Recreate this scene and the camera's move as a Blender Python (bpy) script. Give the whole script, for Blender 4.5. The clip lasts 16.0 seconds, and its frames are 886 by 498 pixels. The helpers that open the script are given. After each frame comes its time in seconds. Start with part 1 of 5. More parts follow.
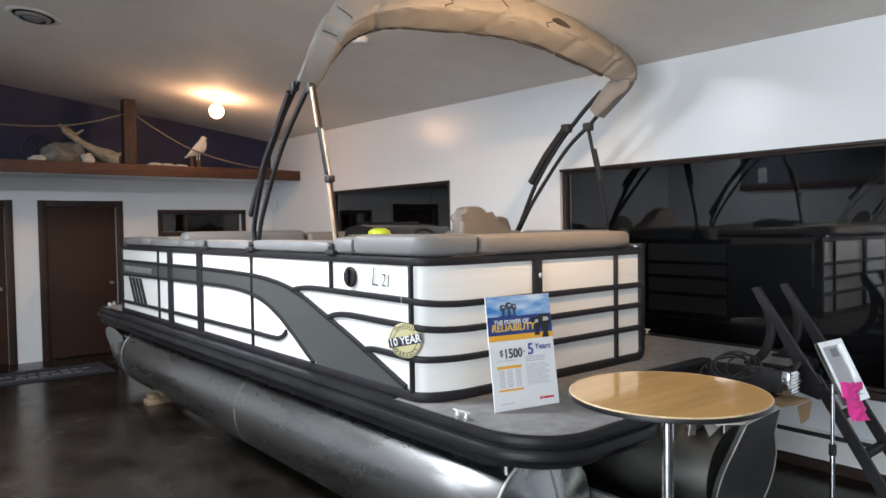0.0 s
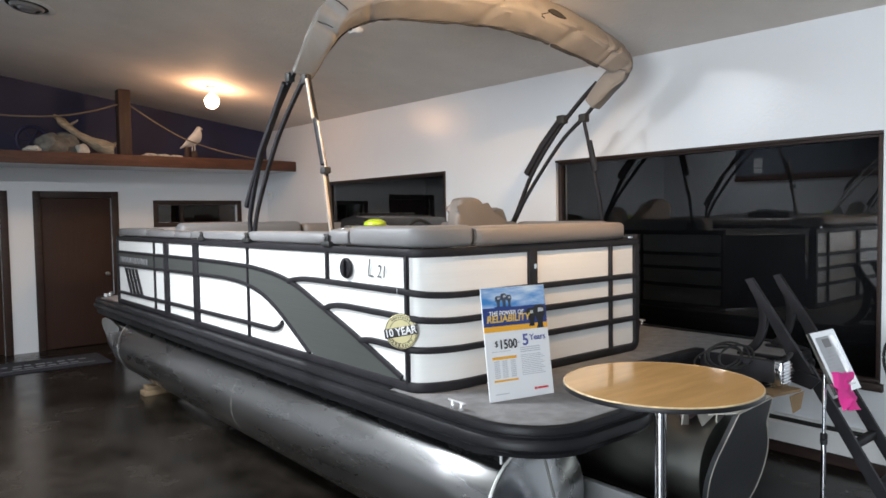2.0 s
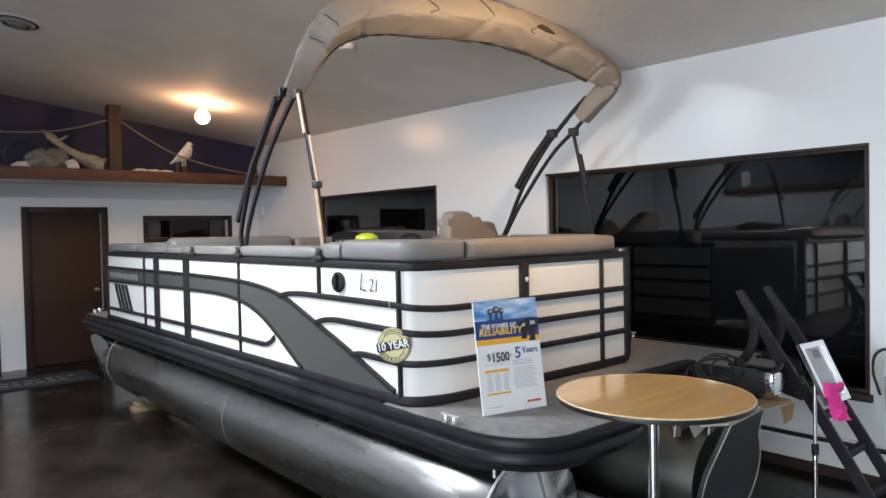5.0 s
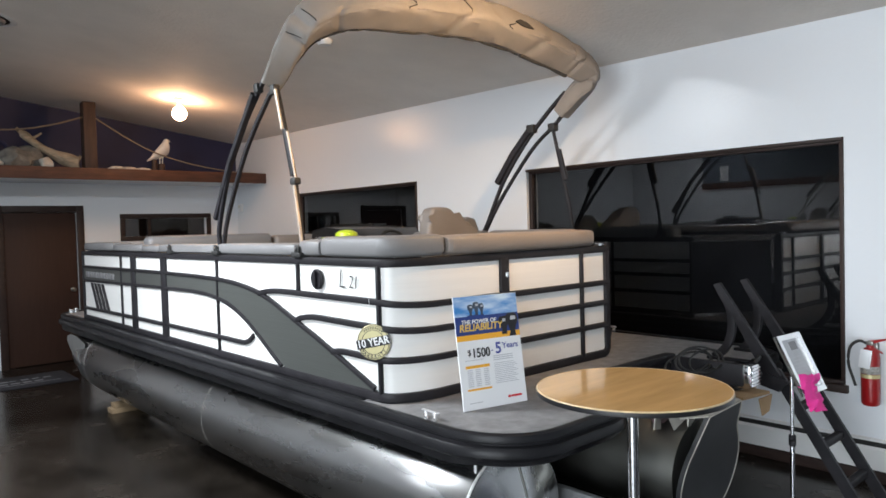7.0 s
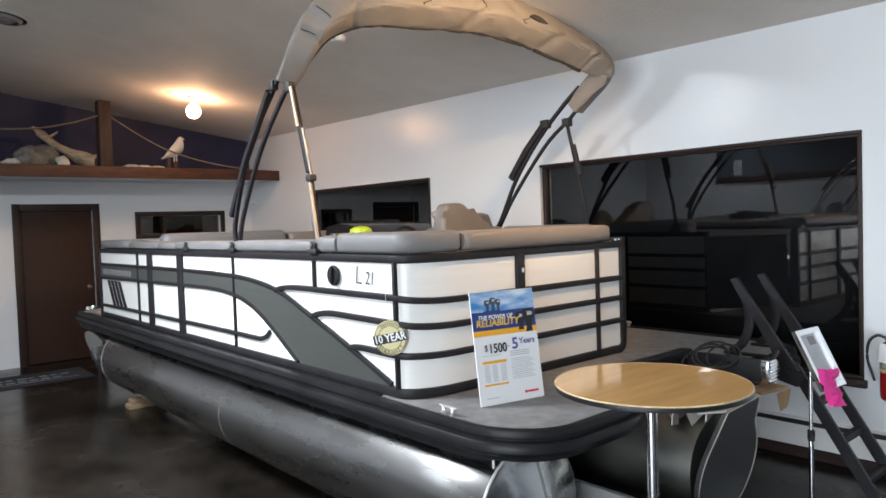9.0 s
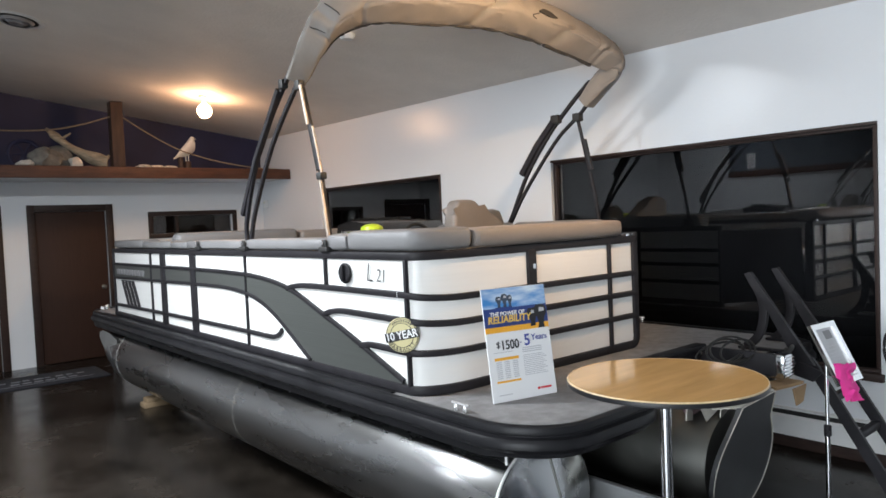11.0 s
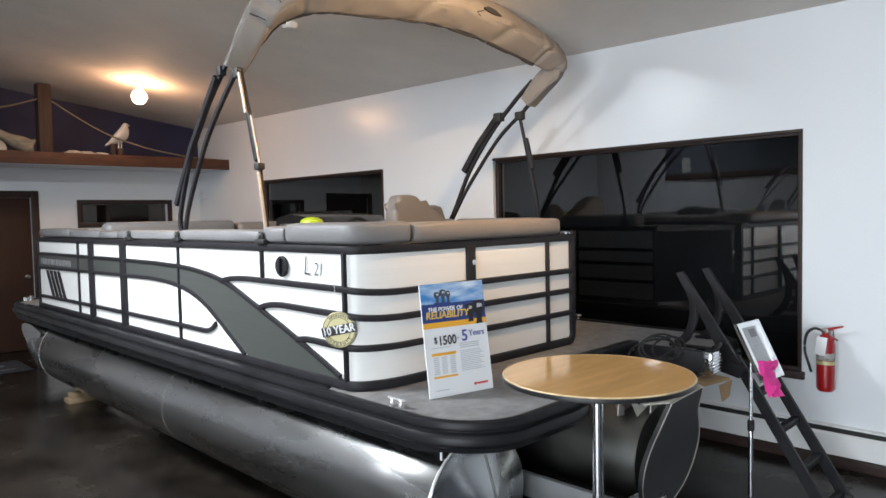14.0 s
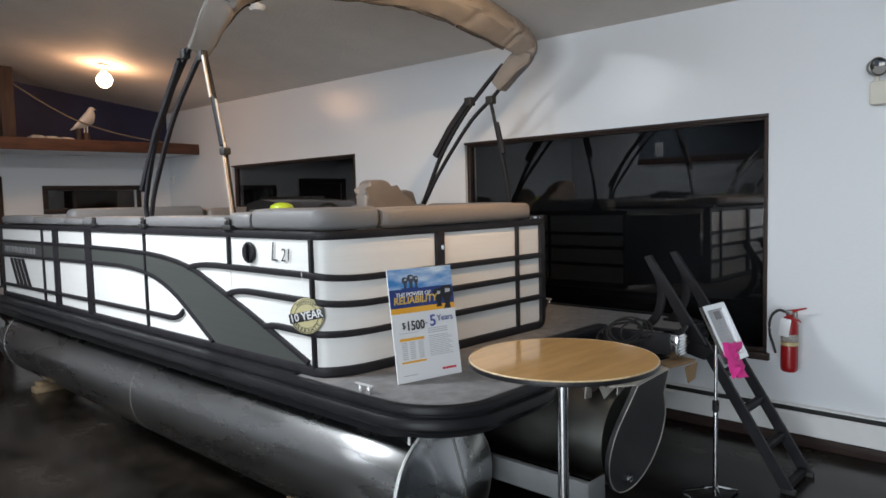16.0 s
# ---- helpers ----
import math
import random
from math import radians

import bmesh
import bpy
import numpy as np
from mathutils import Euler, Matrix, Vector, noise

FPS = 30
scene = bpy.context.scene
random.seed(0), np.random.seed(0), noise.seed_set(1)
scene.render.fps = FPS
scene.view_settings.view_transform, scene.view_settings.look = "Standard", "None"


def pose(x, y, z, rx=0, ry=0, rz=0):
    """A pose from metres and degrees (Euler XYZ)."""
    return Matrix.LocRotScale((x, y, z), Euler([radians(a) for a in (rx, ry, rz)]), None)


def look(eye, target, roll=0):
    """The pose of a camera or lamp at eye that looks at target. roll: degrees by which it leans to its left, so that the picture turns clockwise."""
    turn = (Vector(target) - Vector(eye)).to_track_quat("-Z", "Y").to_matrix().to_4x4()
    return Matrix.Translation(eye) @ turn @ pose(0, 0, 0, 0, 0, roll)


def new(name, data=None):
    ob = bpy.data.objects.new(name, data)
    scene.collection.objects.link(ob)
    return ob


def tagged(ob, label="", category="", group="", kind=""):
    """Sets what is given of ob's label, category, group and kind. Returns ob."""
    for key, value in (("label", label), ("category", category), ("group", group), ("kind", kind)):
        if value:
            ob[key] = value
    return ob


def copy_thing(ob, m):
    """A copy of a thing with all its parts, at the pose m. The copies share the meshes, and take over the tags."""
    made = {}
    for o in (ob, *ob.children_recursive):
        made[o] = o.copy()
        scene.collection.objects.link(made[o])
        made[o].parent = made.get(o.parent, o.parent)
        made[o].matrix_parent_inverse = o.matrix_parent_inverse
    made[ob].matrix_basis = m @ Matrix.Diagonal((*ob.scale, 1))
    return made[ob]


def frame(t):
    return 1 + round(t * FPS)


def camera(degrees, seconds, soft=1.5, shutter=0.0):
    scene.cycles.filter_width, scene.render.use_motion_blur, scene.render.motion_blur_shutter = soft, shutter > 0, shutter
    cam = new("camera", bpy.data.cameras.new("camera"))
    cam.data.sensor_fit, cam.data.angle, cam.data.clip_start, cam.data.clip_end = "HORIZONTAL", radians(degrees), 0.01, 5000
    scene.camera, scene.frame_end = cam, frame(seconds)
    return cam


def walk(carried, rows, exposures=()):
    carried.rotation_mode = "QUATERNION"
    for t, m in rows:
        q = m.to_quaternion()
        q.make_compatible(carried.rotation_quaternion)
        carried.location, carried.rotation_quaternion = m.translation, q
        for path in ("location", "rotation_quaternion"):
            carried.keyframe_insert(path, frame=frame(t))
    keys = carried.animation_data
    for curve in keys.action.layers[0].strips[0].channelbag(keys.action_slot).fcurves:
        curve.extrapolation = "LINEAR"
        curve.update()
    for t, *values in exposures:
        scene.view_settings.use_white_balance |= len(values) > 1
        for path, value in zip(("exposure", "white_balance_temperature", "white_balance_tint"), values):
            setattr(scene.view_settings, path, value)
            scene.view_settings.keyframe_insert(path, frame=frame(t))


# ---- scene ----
cam = camera(65.0, 16.0, soft=1.6)
PATH = [
    (0, (0.061, -0.09, 1.686), (1.324, 1.46, 1.62), -0.9),
    (0.5, (0.064, -0.097, 1.689), (1.328, 1.451, 1.611), -1.1),
    (1, (0.069, -0.101, 1.687), (1.335, 1.445, 1.602), -1.2),
    (1.5, (0.067, -0.101, 1.686), (1.336, 1.442, 1.593), -1.0),
    (2, (0.054, -0.104, 1.692), (1.324, 1.438, 1.598), -0.9),
    (2.5, (0.057, -0.102, 1.691), (1.327, 1.44, 1.601), -1.1),
    (3, (0.051, -0.103, 1.695), (1.321, 1.439, 1.613), -1.4),
    (3.5, (0.046, -0.105, 1.695), (1.317, 1.436, 1.624), -1.3),
    (4, (0.042, -0.107, 1.694), (1.316, 1.434, 1.631), -1.2),
    (6.5, (0.056, -0.107, 1.685), (1.381, 1.39, 1.63), -1.5),
    (7, (0.06, -0.106, 1.685), (1.39, 1.385, 1.62), -1.6),
    (7.5, (0.05, -0.108, 1.69), (1.384, 1.38, 1.618), -1.8),
    (8, (0.049, -0.102, 1.687), (1.377, 1.392, 1.614), -1.8),
    (8.5, (0.046, -0.095, 1.686), (1.363, 1.407, 1.611), -1.8),
    (9, (0.039, -0.093, 1.684), (1.345, 1.42, 1.609), -1.9),
    (9.5, (0.042, -0.094, 1.685), (1.335, 1.43, 1.607), -2.1),
    (12, (0.049, -0.086, 1.682), (1.328, 1.449, 1.599), -2.5),
    (12.5, (0.053, -0.09, 1.683), (1.356, 1.425, 1.6), -2.5),
    (13, (0.06, -0.09, 1.683), (1.416, 1.378, 1.596), -2.3),
    (13.5, (0.063, -0.089, 1.68), (1.447, 1.352, 1.589), -1.9),
    (14, (0.069, -0.089, 1.674), (1.47, 1.335, 1.576), -1.2),
    (14.5, (0.072, -0.096, 1.67), (1.483, 1.316, 1.56), -1.1),
    (15, (0.087, -0.1, 1.669), (1.507, 1.303, 1.542), -1.2),
    (15.5, (0.1, -0.116, 1.674), (1.529, 1.276, 1.532), -1.4),
    (16, (0.104, -0.114, 1.674), (1.549, 1.261, 1.531), -1.4),
]
walk(cam, [(t, look(eye, aim, roll)) for t, eye, aim, roll in PATH],
     [(0, 0.11), (2, 0.12), (3, 0.0), (4, -0.02), (7, 0.10), (14.5, 0.10), (15, -0.04), (16, -0.39)])

# ---------------------------------------------------------------- world and light
world = bpy.data.worlds.new("World")
scene.world = world
world.use_nodes = True
_wn = world.node_tree.nodes
_sky = _wn.new("ShaderNodeTexSky")
_sky.sky_type = "NISHITA"
_sky.sun_disc = False
_sky.sun_elevation = radians(35)
_sky.sun_rotation = radians(250)
world.node_tree.links.new(_sky.outputs[0], _wn["Background"].inputs[0])
_wn["Background"].inputs[1].default_value = 0.06

RIGHT, FAR, LEFT, BACK = 4.98, 10.26, -6.0, -6.0      # inner faces of the walls


def ceil_z(x, y):
    """Underside of the sloping ceiling."""
    return 3.065 - 0.136 * (x - 4.98) + 0.012 * (y - 10.24)


def area(name, m, sx, sy, power, colour, spread=180):
    d = bpy.data.lights.new(name, "AREA")
    d.shape, d.size, d.size_y, d.energy, d.color = "RECTANGLE", sx, sy, power, colour
    d.spread = radians(spread)
    ob = new(name, d)
    ob.matrix_world = m
    return ob


def bulb_light(name, p, power, colour, r=0.05):
    d = bpy.data.lights.new(name, "POINT")
    d.energy, d.color, d.shadow_soft_size = power, colour, r
    ob = new(name, d)
    ob.location = p
    return ob


COOL, WARM = (0.85, 0.93, 1.0), (1.0, 0.62, 0.30)
# daylight in the side storefront opening, and in an unseen, added rear one
area("window_daylight", look((LEFT - 0.12, -1.6, 2.1), (4, -1.6, 1.75)), 6.6, 3.0, 455, COOL, 128)
area("storefront_daylight", look((-1.5, BACK - 0.12, 1.9), (0.5, 4, 1.4)), 5.0, 2.4, 30, COOL)
# long fluorescent fixture over the aisle; second one added unseen to brighten far corner
DROP = 0.36                                       # the fixtures hang on rods
TUBES = [(0.05, 4.5, 285), (-4.4, 7.6, 85)]
for x, y, watts in TUBES:
    area("fluorescent_light", pose(x, y, ceil_z(x, y) - DROP - 0.10), 1.25, 0.24, watts, (0.90, 0.955, 1.0))
BULBS = [(3.26, 8.07, 3.098)]
bulb_light("bulb_glow", BULBS[0], 3.2, WARM, 0.09)
SPOT = Vector((3.0, 1.55, ceil_z(3.0, 1.55) - 0.10))
SPOT_AIM = Vector((3.05, 2.9, 2.45))
d = bpy.data.lights.new("showroom_spot", "SPOT")
d.energy, d.color, d.spot_size, d.spot_blend, d.shadow_soft_size = 225, WARM, radians(102), 0.8, 0.05
new("showroom_spot", d).matrix_world = look(SPOT, SPOT_AIM)


# ---------------------------------------------------------------- materials
def mat(name, colour, rough=0.5, metal=0.0, noise_scale=0.0, vary=0.0, bump=0.0, bump_scale=60.0, stretch=(1, 1, 1),
        spec=0.5, rough_vary=0.0, coat=0.0, island=0.0):
    m = bpy.data.materials.new(name)
    m.use_nodes = True
    n, l = m.node_tree.nodes, m.node_tree.links
    b = n["Principled BSDF"]
    b.inputs["Base Color"].default_value = (*colour, 1)
    b.inputs["Roughness"].default_value = rough
    b.inputs["Metallic"].default_value = metal
    b.inputs["Specular IOR Level"].default_value = spec
    b.inputs["Coat Weight"].default_value = coat
    tc = n.new("ShaderNodeTexCoord")
    mp = n.new("ShaderNodeMapping")
    mp.inputs["Scale"].default_value = stretch
    l.new(tc.outputs["Object"], mp.inputs[0])
    if vary or rough_vary:
        a = n.new("ShaderNodeTexNoise")
        a.inputs["Scale"].default_value = noise_scale
        a.inputs["Detail"].default_value = 6
        a.inputs["Roughness"].default_value = 0.6
        l.new(mp.outputs[0], a.inputs["Vector"])
        if vary:
            r = n.new("ShaderNodeValToRGB")
            lo, hi = [max(0, c * (1 - vary)) for c in colour], [min(1, c * (1 + vary)) for c in colour]
            r.color_ramp.elements[0].position, r.color_ramp.elements[1].position = 0.3, 0.7
            r.color_ramp.elements[0].color, r.color_ramp.elements[1].color = (*lo, 1), (*hi, 1)
            l.new(a.outputs["Fac"], r.inputs[0])
            l.new(r.outputs[0], b.inputs["Base Color"])
        if rough_vary:
            q = n.new("ShaderNodeMapRange")
            q.inputs["From Min"].default_value, q.inputs["From Max"].default_value = 0.3, 0.7
            q.inputs["To Min"].default_value, q.inputs["To Max"].default_value = max(0.02, rough - rough_vary), rough + rough_vary
            l.new(a.outputs["Fac"], q.inputs["Value"])
            l.new(q.outputs[0], b.inputs["Roughness"])
    if bump:
        c = n.new("ShaderNodeTexNoise")
        c.inputs["Scale"].default_value = bump_scale
        c.inputs["Detail"].default_value = 4
        l.new(mp.outputs[0], c.inputs["Vector"])
        u = n.new("ShaderNodeBump")
        u.inputs["Strength"].default_value = bump
        u.inputs["Distance"].default_value = 0.01
        l.new(c.outputs["Fac"], u.inputs["Height"])
        l.new(u.outputs[0], b.inputs["Normal"])
    return m


def emission(name, colour, strength):
    m = bpy.data.materials.new(name)
    m.use_nodes = True
    b = m.node_tree.nodes["Principled BSDF"]
    b.inputs["Emission Color"].default_value = (*colour, 1)
    b.inputs["Emission Strength"].default_value = strength
    return m


def glass_mat(name, tint, rough=0.0, ior=1.5):
    m = bpy.data.materials.new(name)
    m.use_nodes = True
    b = m.node_tree.nodes["Principled BSDF"]
    b.inputs["Base Color"].default_value = (*tint, 1)
    b.inputs["Roughness"].default_value = rough
    b.inputs["Transmission Weight"].default_value = 1.0
    b.inputs["IOR"].default_value = ior
    return m


M_WALL = mat("white_wall_paint", (0.74, 0.765, 0.80), 0.265, noise_scale=0.5, vary=0.012, bump=0.12, bump_scale=45)
M_BLUE = mat("navy_wall_paint", (0.025, 0.026, 0.072), 0.65, noise_scale=1.5, vary=0.15, bump=0.15, bump_scale=60)
M_CEIL = mat("ceiling_texture_paint", (0.80, 0.745, 0.69), 0.75, noise_scale=2.0, vary=0.05, bump=0.5, bump_scale=35)
M_FLOOR = mat("stained_polished_concrete", (0.0145, 0.0118, 0.0096), 0.22, noise_scale=1.7, vary=0.8, bump=0.03, bump_scale=14, rough_vary=0.09, spec=0.26)
M_TRIM = mat("dark_stained_trim", (0.034, 0.021, 0.018), 0.5, noise_scale=6, vary=0.3, bump=0.1, bump_scale=30, stretch=(1, 1, 6), spec=0.25)
M_DOOR = mat("dark_brown_door", (0.042, 0.021, 0.015), 0.6, noise_scale=5, vary=0.10, bump=0.08, bump_scale=25, stretch=(6, 6, 0.6), spec=0.2)
M_SLATE = mat("slate_blue_wall_paint", (0.13, 0.155, 0.19), 0.6, noise_scale=1.5, vary=0.15)
M_BEAM = mat("reddish_brown_timber", (0.082, 0.032, 0.017), 0.65, noise_scale=5, vary=0.4, bump=0.35, bump_scale=16, stretch=(0.7, 5, 5))
M_POST = mat("brown_timber_post", (0.046, 0.024, 0.016), 0.65, noise_scale=5, vary=0.4, bump=0.35, bump_scale=16, stretch=(5, 5, 0.7))
M_NEARBLACK = mat("near_black_backdrop", (0.04, 0.04, 0.045), 0.9, noise_scale=2, vary=0.2)
M_PANE = glass_mat("window_glass", (0.26, 0.27, 0.28), 0.0, 1.62)
# same glass with darker tint and lower index, to dim two windows
M_PANEDIM = glass_mat("dim_window_glass", (0.14, 0.14, 0.15), 0.0, 1.55)
M_BLACK = mat("black_powder_coat", (0.017, 0.016, 0.019), 0.5, noise_scale=9, vary=0.3, bump=0.08, bump_scale=180, spec=0.25)
M_RUB = mat("black_rub_rail", (0.014, 0.014, 0.016), 0.36, noise_scale=4, vary=0.3, bump=0.03, bump_scale=60, rough_vary=0.08, spec=0.17)
M_PANEL = mat("white_fence_skin", (0.80, 0.80, 0.79), 0.30, noise_scale=3, vary=0.02, bump=0.12, bump_scale=10, stretch=(0.25, 0.25, 16))
M_SWOOSH = mat("charcoal_fence_skin", (0.058, 0.062, 0.059), 0.42, noise_scale=3, vary=0.08, bump=0.15, bump_scale=10, stretch=(0.25, 0.25, 16))
M_ALU = mat("brushed_aluminium", (0.385, 0.39, 0.395), 0.28, 1.0, noise_scale=2.2, vary=0.06, bump=0.0012, bump_scale=5, stretch=(2, 0.5, 2), rough_vary=0.04, coat=0.25)
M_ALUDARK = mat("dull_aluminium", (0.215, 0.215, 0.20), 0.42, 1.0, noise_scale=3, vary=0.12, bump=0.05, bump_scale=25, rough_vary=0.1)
M_SHEET = mat("satin_sheet_metal", (0.44, 0.42, 0.38), 0.42, 0.35, noise_scale=7, vary=0.22, bump=0.1, bump_scale=16)
M_SPLASH = mat("grey_sheet_metal", (0.24, 0.24, 0.235), 0.45, 0.3, noise_scale=7, vary=0.12)
M_WELD = mat("bright_weld_bead", (0.86, 0.86, 0.85), 0.4, 0.5, bump=0.8, bump_scale=120)
M_BARE = mat("bare_satin_metal", (0.42, 0.36, 0.31), 0.5, 0.6, noise_scale=8, vary=0.12)
M_BRIGHT = mat("polished_steel", (0.85, 0.85, 0.86), 0.22, 0.75, noise_scale=10, rough_vary=0.05)
M_PLATE = mat("dark_grey_plate", (0.028, 0.029, 0.032), 0.5, 0.0, noise_scale=4, vary=0.2, bump=0.08, bump_scale=40)
M_CHROME = mat("chrome", (0.75, 0.76, 0.78), 0.09, 1.0, noise_scale=20, rough_vary=0.04)
M_VINYL = mat("grey_marine_vinyl", (0.185, 0.183, 0.188), 0.45, noise_scale=4, vary=0.07, bump=0.25, bump_scale=220, coat=0.05)
M_VINYLTAN = mat("taupe_marine_vinyl", (0.215, 0.19, 0.175), 0.45, noise_scale=4, vary=0.07, bump=0.25, bump_scale=220)
M_CANVAS = mat("taupe_canvas", (0.215, 0.198, 0.184), 0.72, noise_scale=6, vary=0.08, bump=0.35, bump_scale=9)
M_CANVASIN = mat("near_black_canvas", (0.03, 0.028, 0.027), 0.9, noise_scale=7, vary=0.1)
M_DECK = mat("grey_woven_deck", (0.25, 0.245, 0.25), 0.72, noise_scale=14, vary=0.22, bump=0.35, bump_scale=130)
M_RUBBER = mat("black_rubber", (0.017, 0.017, 0.017), 0.6, noise_scale=9, vary=0.3)
M_CONSOLE = mat("black_gelcoat", (0.012, 0.011, 0.011), 0.22, noise_scale=3, vary=0.2, spec=0.35)
M_LIME = mat("lime_plastic", (0.52, 0.68, 0.03), 0.4, noise_scale=8, vary=0.08)
M_WOODTOP = mat("honey_wood_laminate", (0.76, 0.43, 0.165), 0.12, noise_scale=2.2, vary=0.14, bump=0.008, bump_scale=20, stretch=(1, 7, 1), coat=0.6)
M_WORN = mat("pale_worn_rim", (0.70, 0.52, 0.30), 0.4, noise_scale=18, vary=0.35)
M_EDGE = mat("dark_vinyl_edge", (0.012, 0.012, 0.014), 0.4)
M_SIGN = mat("white_poster_print", (0.80, 0.81, 0.83), 0.38, noise_scale=6, vary=0.01)
M_RED = mat("red_enamel", (0.30, 0.010, 0.012), 0.28, noise_scale=6, vary=0.12, coat=0.3)
M_GOLD = mat("pale_gold_print", (0.55, 0.49, 0.26), 0.35, 0.2, noise_scale=12, vary=0.1)
M_PINK = mat("neon_pink_paper", (0.86, 0.045, 0.34), 0.75, noise_scale=12, vary=0.06)
M_CREAM = mat("cream_plastic", (0.68, 0.66, 0.58), 0.45, noise_scale=6, vary=0.03)
M_WHITE = mat("white_plastic", (0.76, 0.76, 0.76), 0.42, noise_scale=6, vary=0.03)
M_GREYPL = mat("grey_plastic", (0.20, 0.20, 0.21), 0.35, noise_scale=6, vary=0.08)
M_ROPE = mat("manila_rope", (0.20, 0.16, 0.12), 0.9, noise_scale=60, vary=0.3, bump=0.6, bump_scale=120)
M_DRIFT = mat("bleached_driftwood", (0.30, 0.255, 0.19), 0.85, noise_scale=9, vary=0.35, bump=0.7, bump_scale=22, stretch=(1, 4, 4))
M_ROCK = mat("grey_stone", (0.165, 0.16, 0.145), 0.9, noise_scale=9, vary=0.45, bump=0.9, bump_scale=14)
M_SHELL = mat("pale_stone", (0.55, 0.52, 0.47), 0.8, noise_scale=14, vary=0.2, bump=0.5, bump_scale=25)
M_GULL = mat("white_painted_wood", (0.72, 0.70, 0.66), 0.6, noise_scale=14, vary=0.08)
M_MAT = mat("navy_mat_pile", (0.012, 0.013, 0.020), 0.92, noise_scale=40, vary=0.35, bump=0.5, bump_scale=240)
M_MATLOGO = mat("pale_mat_print", (0.17, 0.18, 0.20), 0.9, noise_scale=40, vary=0.2)
M_LUMBER = mat("pine_block", (0.20, 0.14, 0.08), 0.75, noise_scale=6, vary=0.25, bump=0.3, bump_scale=25, stretch=(0.8, 6, 6))
M_CARD = mat("brown_cardboard", (0.36, 0.24, 0.13), 0.85, noise_scale=10, vary=0.1)
M_INK = mat("black_ink", (0.015, 0.015, 0.018), 0.45)
M_INKNAVY = mat("grey_navy_print", (0.045, 0.065, 0.10), 0.4, noise_scale=30, vary=0.4)
M_INKGREY = mat("grey_ink", (0.50, 0.51, 0.54), 0.5)
M_PRINTBLUE = mat("navy_print", (0.020, 0.045, 0.20), 0.36, noise_scale=8, vary=0.25)
M_PRINTORANGE = mat("orange_print", (0.85, 0.42, 0.035), 0.38)
M_PRINTRED = mat("red_print", (0.60, 0.02, 0.03), 0.4)
M_PRINTVIOLET = mat("violet_blue_print", (0.075, 0.095, 0.34), 0.4)
M_YELLOW = mat("yellow_print", (0.80, 0.52, 0.11), 0.4, noise_scale=20, vary=0.1)
M_BULB = emission("glowing_bulb", (1.0, 0.56, 0.31), 45.0)


def sky_print():
    """Printed sky: soft white clouds on blue."""
    m = mat("sky_print", (0.10, 0.33, 0.72), 0.36)
    n, l = m.node_tree.nodes, m.node_tree.links
    a = n.new("ShaderNodeTexNoise")
    a.inputs["Scale"].default_value = 7
    a.inputs["Detail"].default_value = 5
    tc, mp = n.new("ShaderNodeTexCoord"), n.new("ShaderNodeMapping")
    mp.inputs["Scale"].default_value = (0.7, 1, 2.4)
    l.new(tc.outputs["Object"], mp.inputs[0])
    l.new(mp.outputs[0], a.inputs["Vector"])
    r = n.new("ShaderNodeValToRGB")
    r.color_ramp.elements[0].position, r.color_ramp.elements[1].position = 0.42, 0.66
    r.color_ramp.elements[0].color, r.color_ramp.elements[1].color = (0.05, 0.24, 0.60, 1), (0.66, 0.78, 0.90, 1)
    l.new(a.outputs["Fac"], r.inputs[0])
    l.new(r.outputs[0], n["Principled BSDF"].inputs["Base Color"])
    return m


M_SKYPRINT = sky_print()


# ---------------------------------------------------------------- mesh helpers
BASE = {}


def thing(name, base, label, category, group="", kind=""):
    e = new(name)
    e.empty_display_size = 0.1
    e.location = base
    BASE[e.name] = Vector(base)
    return tagged(e, label, category, group, kind)


def mesh_of(name, bm, material, smooth=True):
    bmesh.ops.recalc_face_normals(bm, faces=bm.faces)
    me = bpy.data.meshes.new(name)
    bm.to_mesh(me)
    bm.free()
    me.materials.append(material)
    if smooth:
        for p in me.polygons:
            p.use_smooth = True
        me.set_sharp_from_angle(angle=radians(35))
    return me


def part(name, bm, material, parent, label="", smooth=True):
    base = BASE[parent.name]
    bmesh.ops.translate(bm, verts=bm.verts, vec=-base)
    ob = new(name, mesh_of(name, bm, material, smooth))
    ob.parent = parent
    BASE[ob.name] = base
    return tagged(ob, label)


def solid(name, bm, material, label, category, kind="", group="", base=None):
    """A thing that is one mesh."""
    if base is None:
        base = Vector((sum(v.co.x for v in bm.verts), sum(v.co.y for v in bm.verts), 0)) / len(bm.verts)
        base.z = min(v.co.z for v in bm.verts)
    bmesh.ops.translate(bm, verts=bm.verts, vec=-Vector(base))
    ob = new(name, mesh_of(name, bm, material))
    ob.location = base
    BASE[ob.name] = Vector(base)
    return tagged(ob, label, category, group, kind)


def box(x0, x1, y0, y1, z0, z1, bevel=0.0, bm=None, seg=2, turn=None):
    own = bmesh.new()
    bmesh.ops.create_cube(own, size=1)
    for v in own.verts:
        v.co = Vector(((x0 + x1) / 2 + v.co.x * (x1 - x0), (y0 + y1) / 2 + v.co.y * (y1 - y0), (z0 + z1) / 2 + v.co.z * (z1 - z0)))
    if bevel:
        bmesh.ops.bevel(own, geom=list(own.edges), offset=bevel, segments=seg, profile=0.5, affect="EDGES")
    if turn:
        bmesh.ops.transform(own, matrix=turn, verts=own.verts)
    return join(bm, own)


